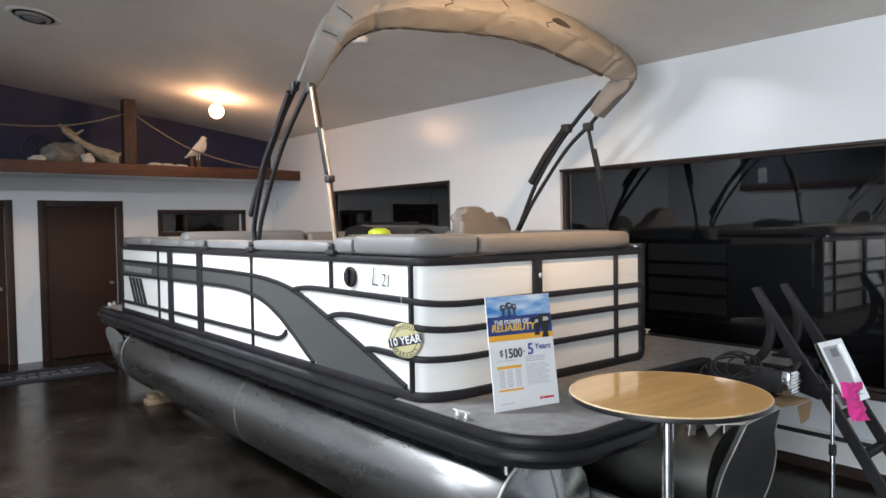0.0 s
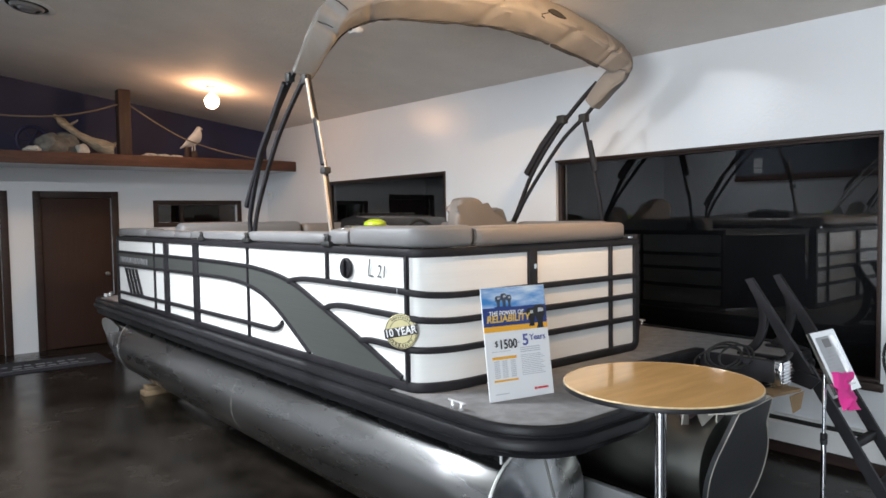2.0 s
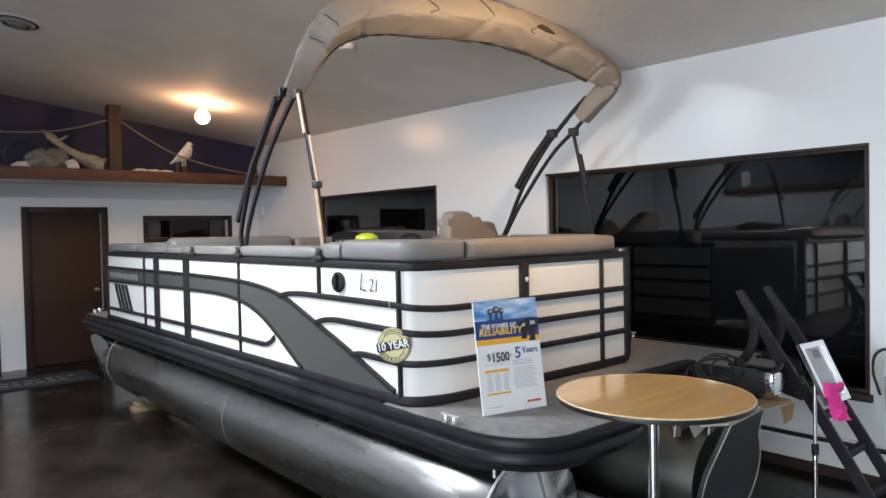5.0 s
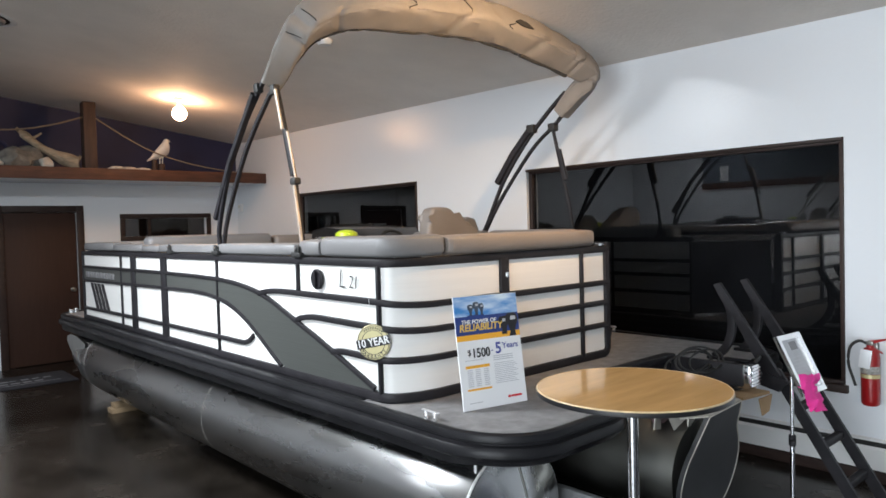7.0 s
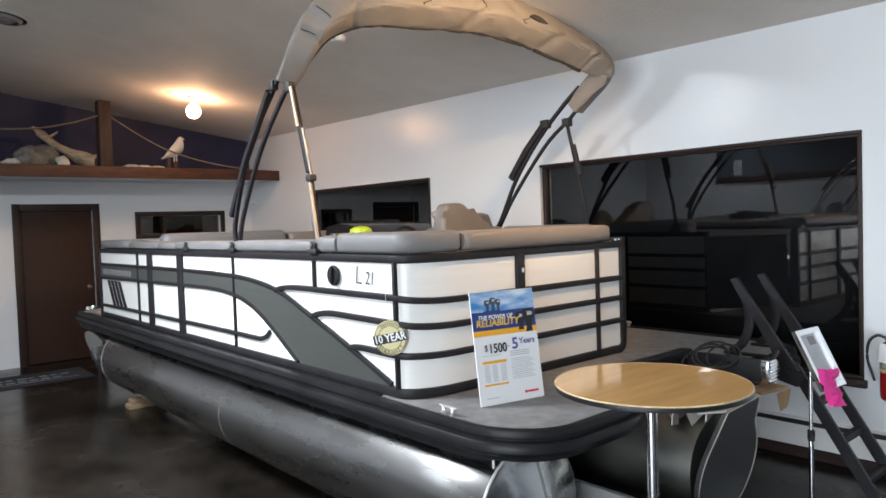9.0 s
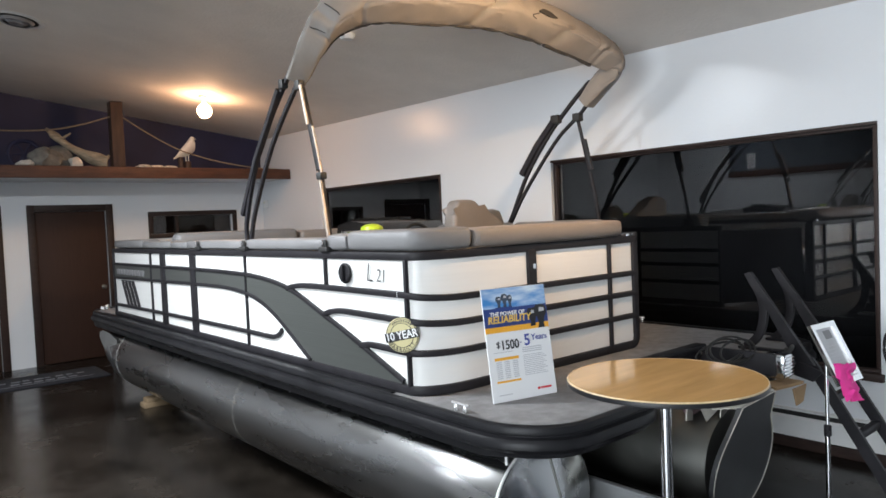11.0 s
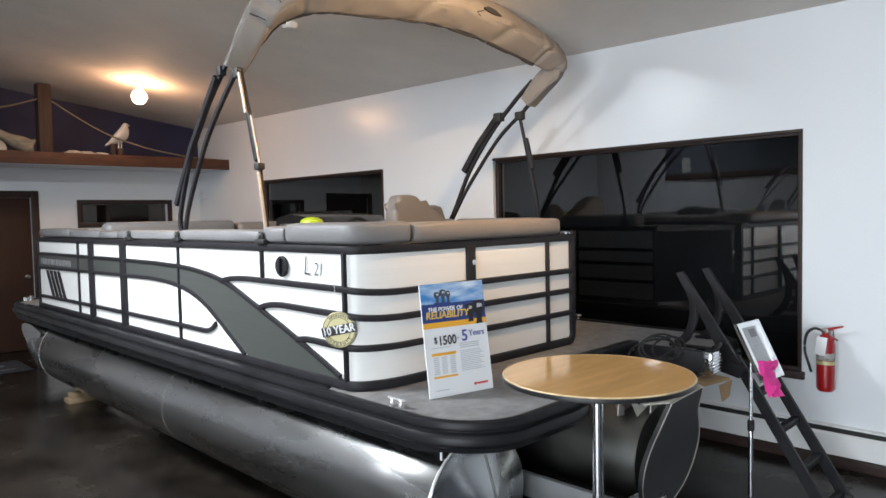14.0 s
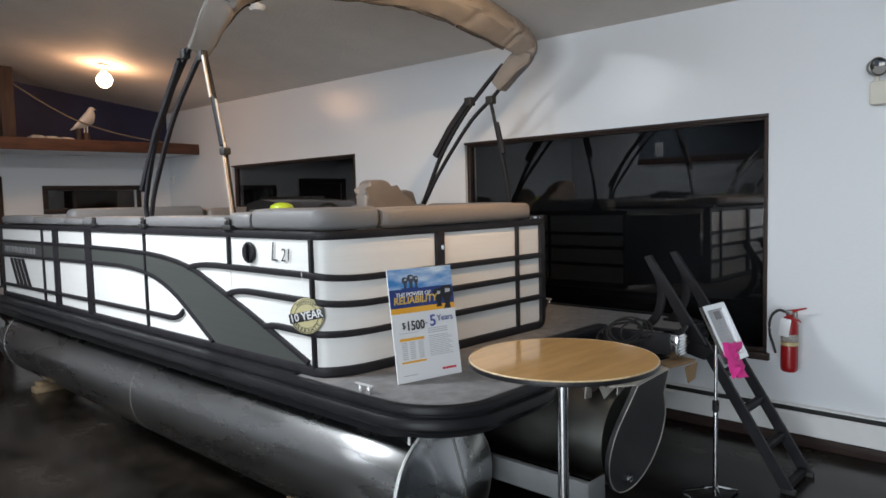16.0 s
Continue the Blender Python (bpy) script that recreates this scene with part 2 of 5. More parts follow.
def join(bm, own):
    if bm is None:
        return own
    me = bpy.data.meshes.new("tmp")
    own.to_mesh(me)
    own.free()
    bm.from_mesh(me)
    bpy.data.meshes.remove(me)
    return bm


def loft(rings, closed=True, caps=True, bm=None):
    """Skin a list of rings of points."""
    bm = bm or bmesh.new()
    vs = [[bm.verts.new(p) for p in r] for r in rings]
    k = len(rings[0])
    for a, b in zip(vs, vs[1:]):
        for i in range(k if closed else k - 1):
            j = (i + 1) % k
            bm.faces.new((a[i], a[j], b[j], b[i]))
    if caps and closed:
        bm.faces.new(vs[0][::-1])
        bm.faces.new(vs[-1])
    return bm


def ring(c, u, v, r, seg, rv=None):
    rv = r if rv is None else rv
    return [Vector(c) + Vector(u) * (r * math.cos(2 * math.pi * i / seg)) + Vector(v) * (rv * math.sin(2 * math.pi * i / seg)) for i in range(seg)]


def cyl(p0, p1, r0, r1=None, seg=24, bm=None, bevel=0.0):
    p0, p1 = Vector(p0), Vector(p1)
    r1 = r0 if r1 is None else r1
    t = (p1 - p0).normalized()
    u = t.cross(Vector((0, 0, 1)) if abs(t.z) < 0.9 else Vector((1, 0, 0))).normalized()
    v = t.cross(u)
    rows = [(p0, r0), (p1, r1)]
    if bevel:
        rows = [(p0, r0 - bevel), (p0 + t * bevel, r0), (p1 - t * bevel, r1), (p1, r1 - bevel)]
    return loft([ring(p, u, v, r, seg) for p, r in rows], bm=bm)


def lathe(c, profile, seg=32, axis="z", bm=None, hollow=False):
    """Turn (radius, height) pairs round an axis through c."""
    u, v, w = {"z": ((1, 0, 0), (0, 1, 0), (0, 0, 1)), "y": ((1, 0, 0), (0, 0, 1), (0, 1, 0)), "x": ((0, 1, 0), (0, 0, 1), (1, 0, 0))}[axis]
    return loft([ring(Vector(c) + Vector(w) * h, u, v, max(r, 1e-4), seg) for r, h in (profile + profile[:1] if hollow else profile)], caps=not hollow, bm=bm)


def smooth_path(pts, n=8):
    """Catmull-Rom through the points."""
    p = [Vector(a) for a in pts]
    p = [2 * p[0] - p[1]] + p + [2 * p[-1] - p[-2]]
    out = []
    for i in range(1, len(p) - 2):
        for k in range(n):
            t = k / n
            a, b, c, d = p[i - 1:i + 3]
            out.append(0.5 * (2 * b + (c - a) * t + (2 * a - 5 * b + 4 * c - d) * t * t + (3 * b - a - 3 * c + d) * t ** 3))
    return out + [p[-2]]


def sweep(pts, profile, out=None, bm=None):
    """Sweep a profile of (outward, across) pairs along points; out: the outward direction, or one for each point."""
    pts = [Vector(p) for p in pts]
    rings = []
    for i, p in enumerate(pts):
        t = (pts[min(i + 1, len(pts) - 1)] - pts[max(i - 1, 0)]).normalized()
        if out is None:
            n = t.cross(Vector((0, 0, 1)))
            n = n.normalized() if n.length > 1e-3 else Vector((1, 0, 0))
        else:
            n = Vector(out[i] if isinstance(out, list) else out)
            n = (n - t * n.dot(t)).normalized()
        b = t.cross(n)
        rings.append([p + n * a + b * c for a, c in profile])
    return loft(rings, bm=bm)


def round_profile(r, seg=10, rv=None):
    rv = r if rv is None else rv
    return [(r * math.cos(2 * math.pi * i / seg), rv * math.sin(2 * math.pi * i / seg)) for i in range(seg)]


def rect_profile(a, b, r=0.006):
    """Rounded rectangle, a outward and b across (half sizes)."""
    out = []
    for sx, sy, q in ((1, 1, 0), (-1, 1, 1), (-1, -1, 2), (1, -1, 3)):
        for k in range(3):
            an = math.pi / 2 * (q + k / 2)
            out.append((sx * (a - r) + r * math.cos(an), sy * (b - r) + r * math.sin(an)))
    return out


def plate(outline, d0, d1, axis="z", bm=None):
    """A flat outline of pairs, thick from d0 to d1 along the axis; pairs are (x, y), (y, z) or (x, z)."""
    put = {"z": lambda a, b, d: (a, b, d), "x": lambda a, b, d: (d, a, b), "y": lambda a, b, d: (a, d, b)}[axis]
    return loft([[put(a, b, d) for a, b in outline] for d in (d0, d1)], bm=bm)


def arc(cx, cy, r, a0, a1, n=8, ry=None):
    ry = r if ry is None else ry
    return [(cx + r * math.cos(radians(a0 + (a1 - a0) * i / n)), cy + ry * math.sin(radians(a0 + (a1 - a0) * i / n))) for i in range(n + 1)]


def text_mesh(body, size, m, extrude=0.0008, shear=0.0, align="CENTER", bold=0.0, sx=1.0):
    """Letters as a bmesh; m maps the text's plane to the world."""
    c = bpy.data.curves.new("tmp", "FONT")
    c.body, c.size, c.align_x, c.align_y, c.extrude, c.shear, c.offset = body, size, align, "CENTER", extrude, shear, bold
    c.resolution_u = 3
    ob = bpy.data.objects.new("tmp", c)
    me = bpy.data.meshes.new_from_object(ob)
    bpy.data.objects.remove(ob)
    bpy.data.curves.remove(c)
    bm = bmesh.new()
    bm.from_mesh(me)
    bpy.data.meshes.remove(me)
    bmesh.ops.transform(bm, matrix=m @ Matrix.Diagonal((sx, 1, 1, 1)), verts=bm.verts)
    return bm


def lump(c, rx, ry, rz, seed=0, rough=0.25, sub=3):
    """An uneven stone."""
    bm = bmesh.new()
    bmesh.ops.create_icosphere(bm, subdivisions=sub, radius=1)
    for v in bm.verts:
        k = 1 + rough * noise.noise(v.co * 1.3 + Vector((seed, 0, 0))) + 0.4 * rough * noise.noise(v.co * 3.5 + Vector((0, seed, 0)))
        v.co = Vector((c[0] + v.co.x * rx * k, c[1] + v.co.y * ry * k, c[2] + max(v.co.z, -0.75) * rz * k))
    return bm


# ---------------------------------------------------------------- room
def wall_along_y(name, x0, x1, y0, y1, top, openings, material, label):
    """A wall between x0 and x1 with openings (y0, y1, z0, z1), its top following top(y)."""
    bm = bmesh.new()
    ys = sorted({y0, y1, *[o[0] for o in openings], *[o[1] for o in openings]})
    for a, b in zip(ys, ys[1:]):
        hole = [o for o in openings if o[0] <= a and o[1] >= b]
        spans = [(0, None)] if not hole else [(0, hole[0][2]), (hole[0][3], None)]
        for z0, z1 in spans:
            if z1 is not None and z1 - z0 < 0.001:
                continue
            za, zb = (z1, z1) if z1 is not None else (top(a), top(b))
            plate([(a, z0), (b, z0), (b, zb), (a, za)], x0, x1, "x", bm)
    return solid(name, bm, material, label, "wall", "structure")


def wall_along_x(name, y0, y1, x0, x1, z_low, top, openings, material, label):
    bm = bmesh.new()
    xs = sorted({x0, x1, *[o[0] for o in openings], *[o[1] for o in openings]})
    for a, b in zip(xs, xs[1:]):
        hole = [o for o in openings if o[0] <= a and o[1] >= b]
        spans = [(z_low, None)] if not hole else [(z_low, hole[0][2]), (hole[0][3], None)]
        for z0, z1 in spans:
            if z1 is not None and z1 - z0 < 0.001:
                continue
            za, zb = (z1, z1) if z1 is not None else (top(a), top(b))
            plate([(a, z0), (b, z0), (b, zb), (a, za)], y0, y1, "y", bm)
    return solid(name, bm, material, label, "wall", "structure")


T = 0.16
SHELF_Z0, SHELF_Z1, SHELF_Y = 2.39, 2.535, 9.27
W2, W1 = (1.516, 4.217, 0.56, 2.19), (5.811, 8.402, 0.56, 2.19)
solid("floor", box(LEFT - 0.3, RIGHT + 0.2, BACK - 0.3, FAR + 0.3, -0.12, 0.0), M_FLOOR,
      "dark stained polished concrete showroom floor", "floor", "structure")
bm = plate([(LEFT - 0.3, BACK - 0.3), (RIGHT + 0.2, BACK - 0.3), (RIGHT + 0.2, FAR + 0.3), (LEFT - 0.3, FAR + 0.3)], 0, 0.15)
for v in bm.verts:
    v.co.z += ceil_z(v.co.x, v.co.y)
solid("ceiling", bm, M_CEIL, "sloping off-white textured showroom ceiling", "ceiling", "structure")
up = 0.05
wall_along_y("wall_east", RIGHT, RIGHT + T, BACK, FAR, lambda y: ceil_z(RIGHT, y) + up, [W2, W1], M_WALL, "white semi-gloss painted wall with two dark windows")
IW, D1, D0 = (3.275, 4.465, 1.665, 1.92), (1.79, 2.65, 0.0, 2.015), (0.47, 1.33, 0.0, 2.015)
wall_along_x("wall_north", FAR, FAR + T, LEFT, RIGHT + T, 0, lambda x: 2.46, [D0, D1, IW], M_WALL, "white painted wall with brown doors under a ledge")
wall_along_x("upper_wall_west_bay", FAR, FAR + T, LEFT, -0.3, 2.46, lambda x: ceil_z(x, FAR) + up, [], M_WALL, "white painted upper wall")
wall_along_x("upper_wall_north", FAR, FAR + T, -0.3, RIGHT + T, 2.46, lambda x: ceil_z(x, FAR) + up, [], M_BLUE, "dark navy painted upper wall above the ledge")
WL = (-4.9, 1.7, 0.6, 3.6)
wall_along_y("wall_west", LEFT - T, LEFT, BACK, FAR, lambda y: ceil_z(LEFT, y) + up, [WL], M_WALL, "white painted wall with tall storefront windows")
WB = (-4.0, 1.0, 0.7, 3.1)
# unseen rear wall, given a dark slate colour to dim what reflects it
wall_along_x("wall_south", BACK - T, BACK, LEFT, RIGHT + T, 0, lambda x: ceil_z(x, BACK) + up, [WB], M_SLATE, "unseen rear wall, coloured dark to dim reflections")

# near-black shell added behind windows and doors, so that the glass reads dark
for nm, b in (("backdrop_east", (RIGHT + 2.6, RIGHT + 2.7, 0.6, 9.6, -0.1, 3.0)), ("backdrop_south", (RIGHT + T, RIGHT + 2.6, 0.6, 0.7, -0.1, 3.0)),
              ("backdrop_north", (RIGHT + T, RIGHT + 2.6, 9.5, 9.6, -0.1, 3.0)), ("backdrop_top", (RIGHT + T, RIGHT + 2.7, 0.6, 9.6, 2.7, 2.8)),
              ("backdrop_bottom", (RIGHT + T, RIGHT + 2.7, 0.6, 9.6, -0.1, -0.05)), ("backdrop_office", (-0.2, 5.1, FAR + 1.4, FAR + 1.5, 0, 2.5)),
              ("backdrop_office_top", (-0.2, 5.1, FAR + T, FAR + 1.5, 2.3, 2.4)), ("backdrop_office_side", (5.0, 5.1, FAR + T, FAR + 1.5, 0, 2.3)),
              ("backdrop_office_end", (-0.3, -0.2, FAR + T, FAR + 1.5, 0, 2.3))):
    solid(nm, box(*b), M_NEARBLACK, "near-black shell added behind the glass", "backdrop", "structure")


def window_y(name, x, o, label, glass=M_PANE):
    """A recessed window in the east wall: brown frame, sill and one pane."""
    y0, y1, z0, z1 = o
    w = thing(name, (x, (y0 + y1) / 2, z0), label, "window", kind="structure")
    fr = 0.04
    bm = box(x + 0.03, x + 0.10, y0, y1, z1 - fr, z1, 0.006)
    box(x + 0.03, x + 0.10, y0, y1, z0, z0 + fr, 0.006, bm)
    box(x + 0.03, x + 0.10, y0, y0 + fr, z0 + fr, z1 - fr, 0.006, bm)
    box(x + 0.03, x + 0.10, y1 - fr, y1, z0 + fr, z1 - fr, 0.006, bm)
    part("window_frame", bm, M_TRIM, w)
    part("casing", box(x - 0.012, x + 0.03, y0 + 0.001, y1 - 0.001, z1 - 0.022, z1 - 0.001, 0.003), M_TRIM, w)
    part("casing", box(x - 0.012, x + 0.03, y0 + 0.001, y0 + 0.024, z0 + 0.06, z1 - 0.024, 0.003), M_TRIM, w)
    part("window_sill", box(x - 0.03, x + 0.03, y0 - 0.02, y1 + 0.02, z0 - 0.03, z0 + 0.022, 0.006), M_TRIM, w, "brown wooden sill")
    p = part("pane", box(x + 0.06, x + 0.066, y0 + fr, y1 - fr, z0 + fr, z1 - fr), glass, w, "dark reflecting glass")
    p.visible_shadow = False


window_y("window_1", RIGHT, W2, "wide dark window with thin brown frame reflecting the showroom")
window_y("window_2", RIGHT, W1, "dark window with thin brown frame in the white wall", M_PANEDIM)


def door(name, o, label, knob_right=True):
    x0, x1, z0, z1 = o
    d = thing(name, ((x0 + x1) / 2, FAR, 0), label, "door", kind="structure")
    c = 0.09
    part("jamb", box(x0 - c, x0 - 0.001, FAR - 0.022, FAR + T, 0, z1 + c, 0.005), M_TRIM, d)
    part("jamb", box(x1 + 0.001, x1 + c, FAR - 0.022, FAR + T, 0, z1 + c, 0.005), M_TRIM, d)
    part("door_head", box(x0, x1, FAR - 0.020, FAR + T, z1 + 0.001, z1 + c - 0.002, 0.005), M_TRIM, d)
    part("leaf", box(x0 + 0.004, x1 - 0.004, FAR + 0.035, FAR + 0.08, 0.008, z1 - 0.004, 0.003), M_DOOR, d, "dark brown flush door leaf")
    kx = x1 - 0.07 if knob_right else x0 + 0.07
    bm = lathe((kx, FAR + 0.035, 0.97), [(0.03, 0), (0.03, -0.008), (0.012, -0.012), (0.012, -0.04), (0.026, -0.05), (0.028, -0.065), (0.018, -0.078), (0.001, -0.08)], 16, "y")
    part("door_knob", bm, M_ALUDARK, d, "dull metal door knob")


door("door_1", D1, "closed dark brown door with brown casing in white wall")
door("door_2", D0, "closed dark brown door with brown casing beside another door")

iw = thing("window_3", ((IW[0] + IW[1]) / 2, FAR, IW[2]), "small high dark interior window with brown frame", "window", kind="structure")
c = 0.065
part("window_frame", box(IW[0] - c, IW[1] + c, FAR - 0.022, FAR + T, IW[3] + 0.001, IW[3] + c, 0.005), M_TRIM, iw)
part("window_frame", box(IW[0] - c, IW[1] + c, FAR - 0.022, FAR + T, IW[2] - c, IW[2] - 0.001, 0.005), M_TRIM, iw)
part("window_frame", box(IW[0] - c, IW[0] - 0.001, FAR - 0.021, FAR + T, IW[2], IW[3], 0.004), M_TRIM, iw)
part("window_frame", box(IW[1] + 0.001, IW[1] + c, FAR - 0.021, FAR + T, IW[2], IW[3], 0.004), M_TRIM, iw)
part("mullion", box(IW[0] + 0.33, IW[0] + 0.37, FAR + 0.02, FAR + 0.07, IW[2], IW[3], 0.004), M_TRIM, iw)
# added sheet, so that the window reads evenly dark
part("shade", box(IW[0], IW[1], FAR + 0.13, FAR + 0.138, IW[2], IW[3]), M_TRIM, iw, "dark brown sheet added behind the pane")
part("pane", box(IW[0], IW[1], FAR + 0.075, FAR + 0.081, IW[2], IW[3]), M_PANEDIM, iw, "dark glass pane").visible_shadow = False

# storefront frames in the openings behind the camera
sf = thing("window_4", (LEFT, -1.6, WL[2]), "tall storefront window with dark frames and daylight outside", "window", kind="structure")
for k in range(5):
    y = WL[0] + 0.03 + k * (WL[1] - WL[0] - 0.06) / 4
    part("mullion", box(LEFT - 0.1, LEFT - 0.02, y - 0.03, y + 0.03, WL[2] + 0.06, WL[3] - 0.06, 0.004), M_TRIM, sf)
for z in (WL[2] + 0.03, WL[3] - 0.03):
    part("window_rail", box(LEFT - 0.1, LEFT - 0.02, WL[0], WL[1], z - 0.03, z + 0.03, 0.004), M_TRIM, sf)
# the rear window is unseen, added to carry the second daylight lamp
sb = thing("window_5", (-1.5, BACK, WB[2]), "unseen storefront window added in the rear wall", "window", kind="structure")
for k in range(4):
    x = WB[0] + 0.03 + k * (WB[1] - WB[0] - 0.06) / 3
    part("mullion", box(x - 0.03, x + 0.03, BACK - 0.1, BACK - 0.02, WB[2] + 0.06, WB[3] - 0.06, 0.004), M_TRIM, sb)
for z in (WB[2] + 0.03, WB[3] - 0.03):
    part("window_rail", box(WB[0], WB[1], BACK - 0.1, BACK - 0.02, z - 0.03, z + 0.03, 0.004), M_TRIM, sb)

# ledge above the doors, with its timber fascia, turning along the west wall
solid("ledge_soffit", box(-0.3, RIGHT - 0.002, SHELF_Y + 0.05, FAR - 0.002, SHELF_Z0 + 0.012, SHELF_Z1 - 0.012, 0.002), M_WALL, "white painted deep ledge above the doors", "ledge", "structure")
solid("ledge_trim", box(-0.3, RIGHT - 0.003, SHELF_Y, SHELF_Y + 0.048, SHELF_Z0, SHELF_Z1, 0.006), M_BEAM, "reddish brown timber fascia of the ledge", "trim", "structure")
solid("ledge_top", box(-0.3, RIGHT - 0.003, SHELF_Y + 0.05, FAR - 0.003, SHELF_Z1 - 0.010, SHELF_Z1 - 0.001), M_BEAM, "brown timber top of the ledge", "ledge", "structure")
solid("west_ledge_trim", box(LEFT + 0.002, LEFT + 0.06, 2.4, 8.3, SHELF_Z0, SHELF_Z1, 0.006), M_BEAM, "reddish brown timber band on the wall", "trim", "structure")
solid("upper_panel_west", box(LEFT + 0.001, LEFT + 0.012, 2.4, 8.3, SHELF_Z1, 4.4), M_SLATE, "slate blue painted upper wall", "wall", "structure")

# white panel stands in for a small bright rectangle on the far wall
solid("wall_notice", box(LEFT + 0.013, LEFT + 0.025, 7.66, 7.86, 2.58, 2.92, 0.003), M_WHITE, "white panel on the far wall", "notice")

# baseboard heater along the east wall
ht = thing("baseboard_heater", (RIGHT - 0.03, 2.0, 0), "long white metal baseboard heater with dark slot along wall", "heater")
part("cover", plate([(RIGHT - 0.062, 0.082), (RIGHT - 0.055, 0.082), (RIGHT - 0.055, 0.205), (RIGHT - 0.04, 0.222), (RIGHT - 0.045, 0.225), (RIGHT - 0.062, 0.21)], BACK + 0.01, 9.2, "y"), M_WHITE, ht, smooth=False)
part("top_cover", plate([(RIGHT - 0.001, 0.268), (RIGHT - 0.034, 0.262), (RIGHT - 0.036, 0.254), (RIGHT - 0.030, 0.254), (RIGHT - 0.028, 0.257), (RIGHT - 0.001, 0.262)], BACK + 0.01, 9.2, "y"), M_WHITE, ht, smooth=False)
# black back plate stands in for the darkness inside slot and toe space
part("back_plate", box(RIGHT - 0.012, RIGHT - 0.001, BACK + 0.01, 9.2, 0.0, 0.259), M_RUBBER, ht, "black plate for the dark slot and toe space")
solid("baseboard", box(RIGHT - 0.052, RIGHT - 0.014, BACK + 0.01, 9.2, 0.0, 0.072, 0.003), M_TRIM, "dark brown wooden base below the heater", "baseboard", "structure")

# ---------------------------------------------------------------- pontoon boat
PX, TY, SX, FY = 2.06, 2.48, 4.40, 7.72          # fence: port face, transom face, starboard face, bow end
DZ = 0.835                                       # deck
boat = thing("pontoon_boat", (3.3, 4.9, 0.0), "white and black pontoon boat with grey seats on blocks", "boat")


def side_path(y_from, y_to, step=0.25):
    n = max(2, int(abs(y_to - y_from) / step) + 1)
    return [(PX, y_from + (y_to - y_from) * i / (n - 1), (-1.0, 0.0)) for i in range(n)]


RX, RY = 0.28, 0.135


def corner_path(n=10):
    out = []
    for i in range(n + 1):
        a = math.pi / 2 * i / n
        v = Vector((-math.cos(a) * RY, -math.sin(a) * RX)).normalized()
        out.append((PX + RX - RX * math.cos(a), TY + RY - RY * math.sin(a), (v.x, v.y)))
    return out


def stern_path(x_from, x_to, n=4):
    return [(x_from + (x_to - x_from) * i / (n - 1), TY, (0.0, -1.0)) for i in range(n)]


def strip(path, z0, z1, d0, d1):
    """A solid band following the fence, z0 and z1 numbers or functions of y, from d0 to d1 outward of its face."""
    f0, f1 = (z if callable(z) else (lambda y, k=z: k) for z in (z0, z1))
    rings = []
    for x, y, (nx, ny) in path:
        a, b = f0(y), f1(y)
        rings.append([(x + nx * d0, y + ny * d0, a), (x + nx * d1, y + ny * d1, a), (x + nx * d1, y + ny * d1, b), (x + nx * d0, y + ny * d0, b)])
    return loft(rings)


def rail(path, z, half=0.016, proud=0.014, name="rail"):
    f = z if callable(z) else (lambda y: z)
    bm = sweep([(x + nx * proud * 0.2, y + ny * proud * 0.2, f(y)) for x, y, (nx, ny) in path], rect_profile(proud, half, 0.007),
               [(nx, ny, 0) for x, y, (nx, ny) in path])
    return part(name, bm, M_BLACK, boat)


def lerp(table):
    """Piecewise linear function through (y, z) pairs of rising y."""
    ys, zs = zip(*table)
    return lambda y: float(np.interp(y, ys, zs))


UP = lerp([(2.64, 0.885), (2.90, 0.985), (3.19, 1.092), (3.52, 1.203), (3.66, 1.253), (3.77, 1.285), (3.90, 1.314), (4.04, 1.335), (4.22, 1.354), (4.42, 1.366), (4.85, 1.375), (5.38, 1.378), (7.72, 1.374)])
LO = lerp([(3.58, 0.885), (3.67, 0.935), (3.79, 1.002), (3.90, 1.062), (4.01, 1.118), (4.11, 1.160), (4.21, 1.194), (4.32, 1.222), (4.45, 1.244), (4.65, 1.262), (4.90, 1.270), (5.39, 1.267), (7.72, 1.240)])
LO_FULL = lambda y: 0.884 if y < 3.58 else LO(y)

# white skins, bay by bay
BAYS = [(7.72, 6.49), (6.49, 6.16), (6.16, 5.44), (5.44, 4.45), (4.45, 3.37), (3.37, 2.618)]
for a, b in BAYS:
    part("fence_panel", strip(side_path(a - 0.002, b + 0.002), 0.862, 1.515, -0.022, -0.004), M_PANEL, boat, "white ribbed aluminium fence panel")
part("fence_panel", strip(corner_path() + stern_path(PX + RX + 0.03, 2.77, 3), 0.862, 1.515, -0.022, -0.004), M_PANEL, boat, "curved white corner fence panel")
part("fence_panel", strip(stern_path(2.774, 3.478), 0.862, 1.515, -0.022, -0.004), M_PANEL, boat, "white ribbed aluminium fence panel")
part("fence_panel", strip(stern_path(3.482, 3.74), 0.862, 1.515, -0.022, -0.004), M_PANEL, boat, "white ribbed aluminium fence panel")
# charcoal sweep
part("sweep_panel", strip(side_path(7.70, 2.65, 0.06), LO_FULL, UP, -0.010, 0.003), M_SWOOSH, boat, "charcoal sweeping graphic panel")
rail(side_path(7.70, 2.66, 0.06), lambda y: UP(y) + 0.004, 0.013, 0.012, "sweep_trim")
rail(side_path(7.70, 3.59, 0.06), lambda y: LO(y) - 0.004, 0.013, 0.012, "sweep_trim")
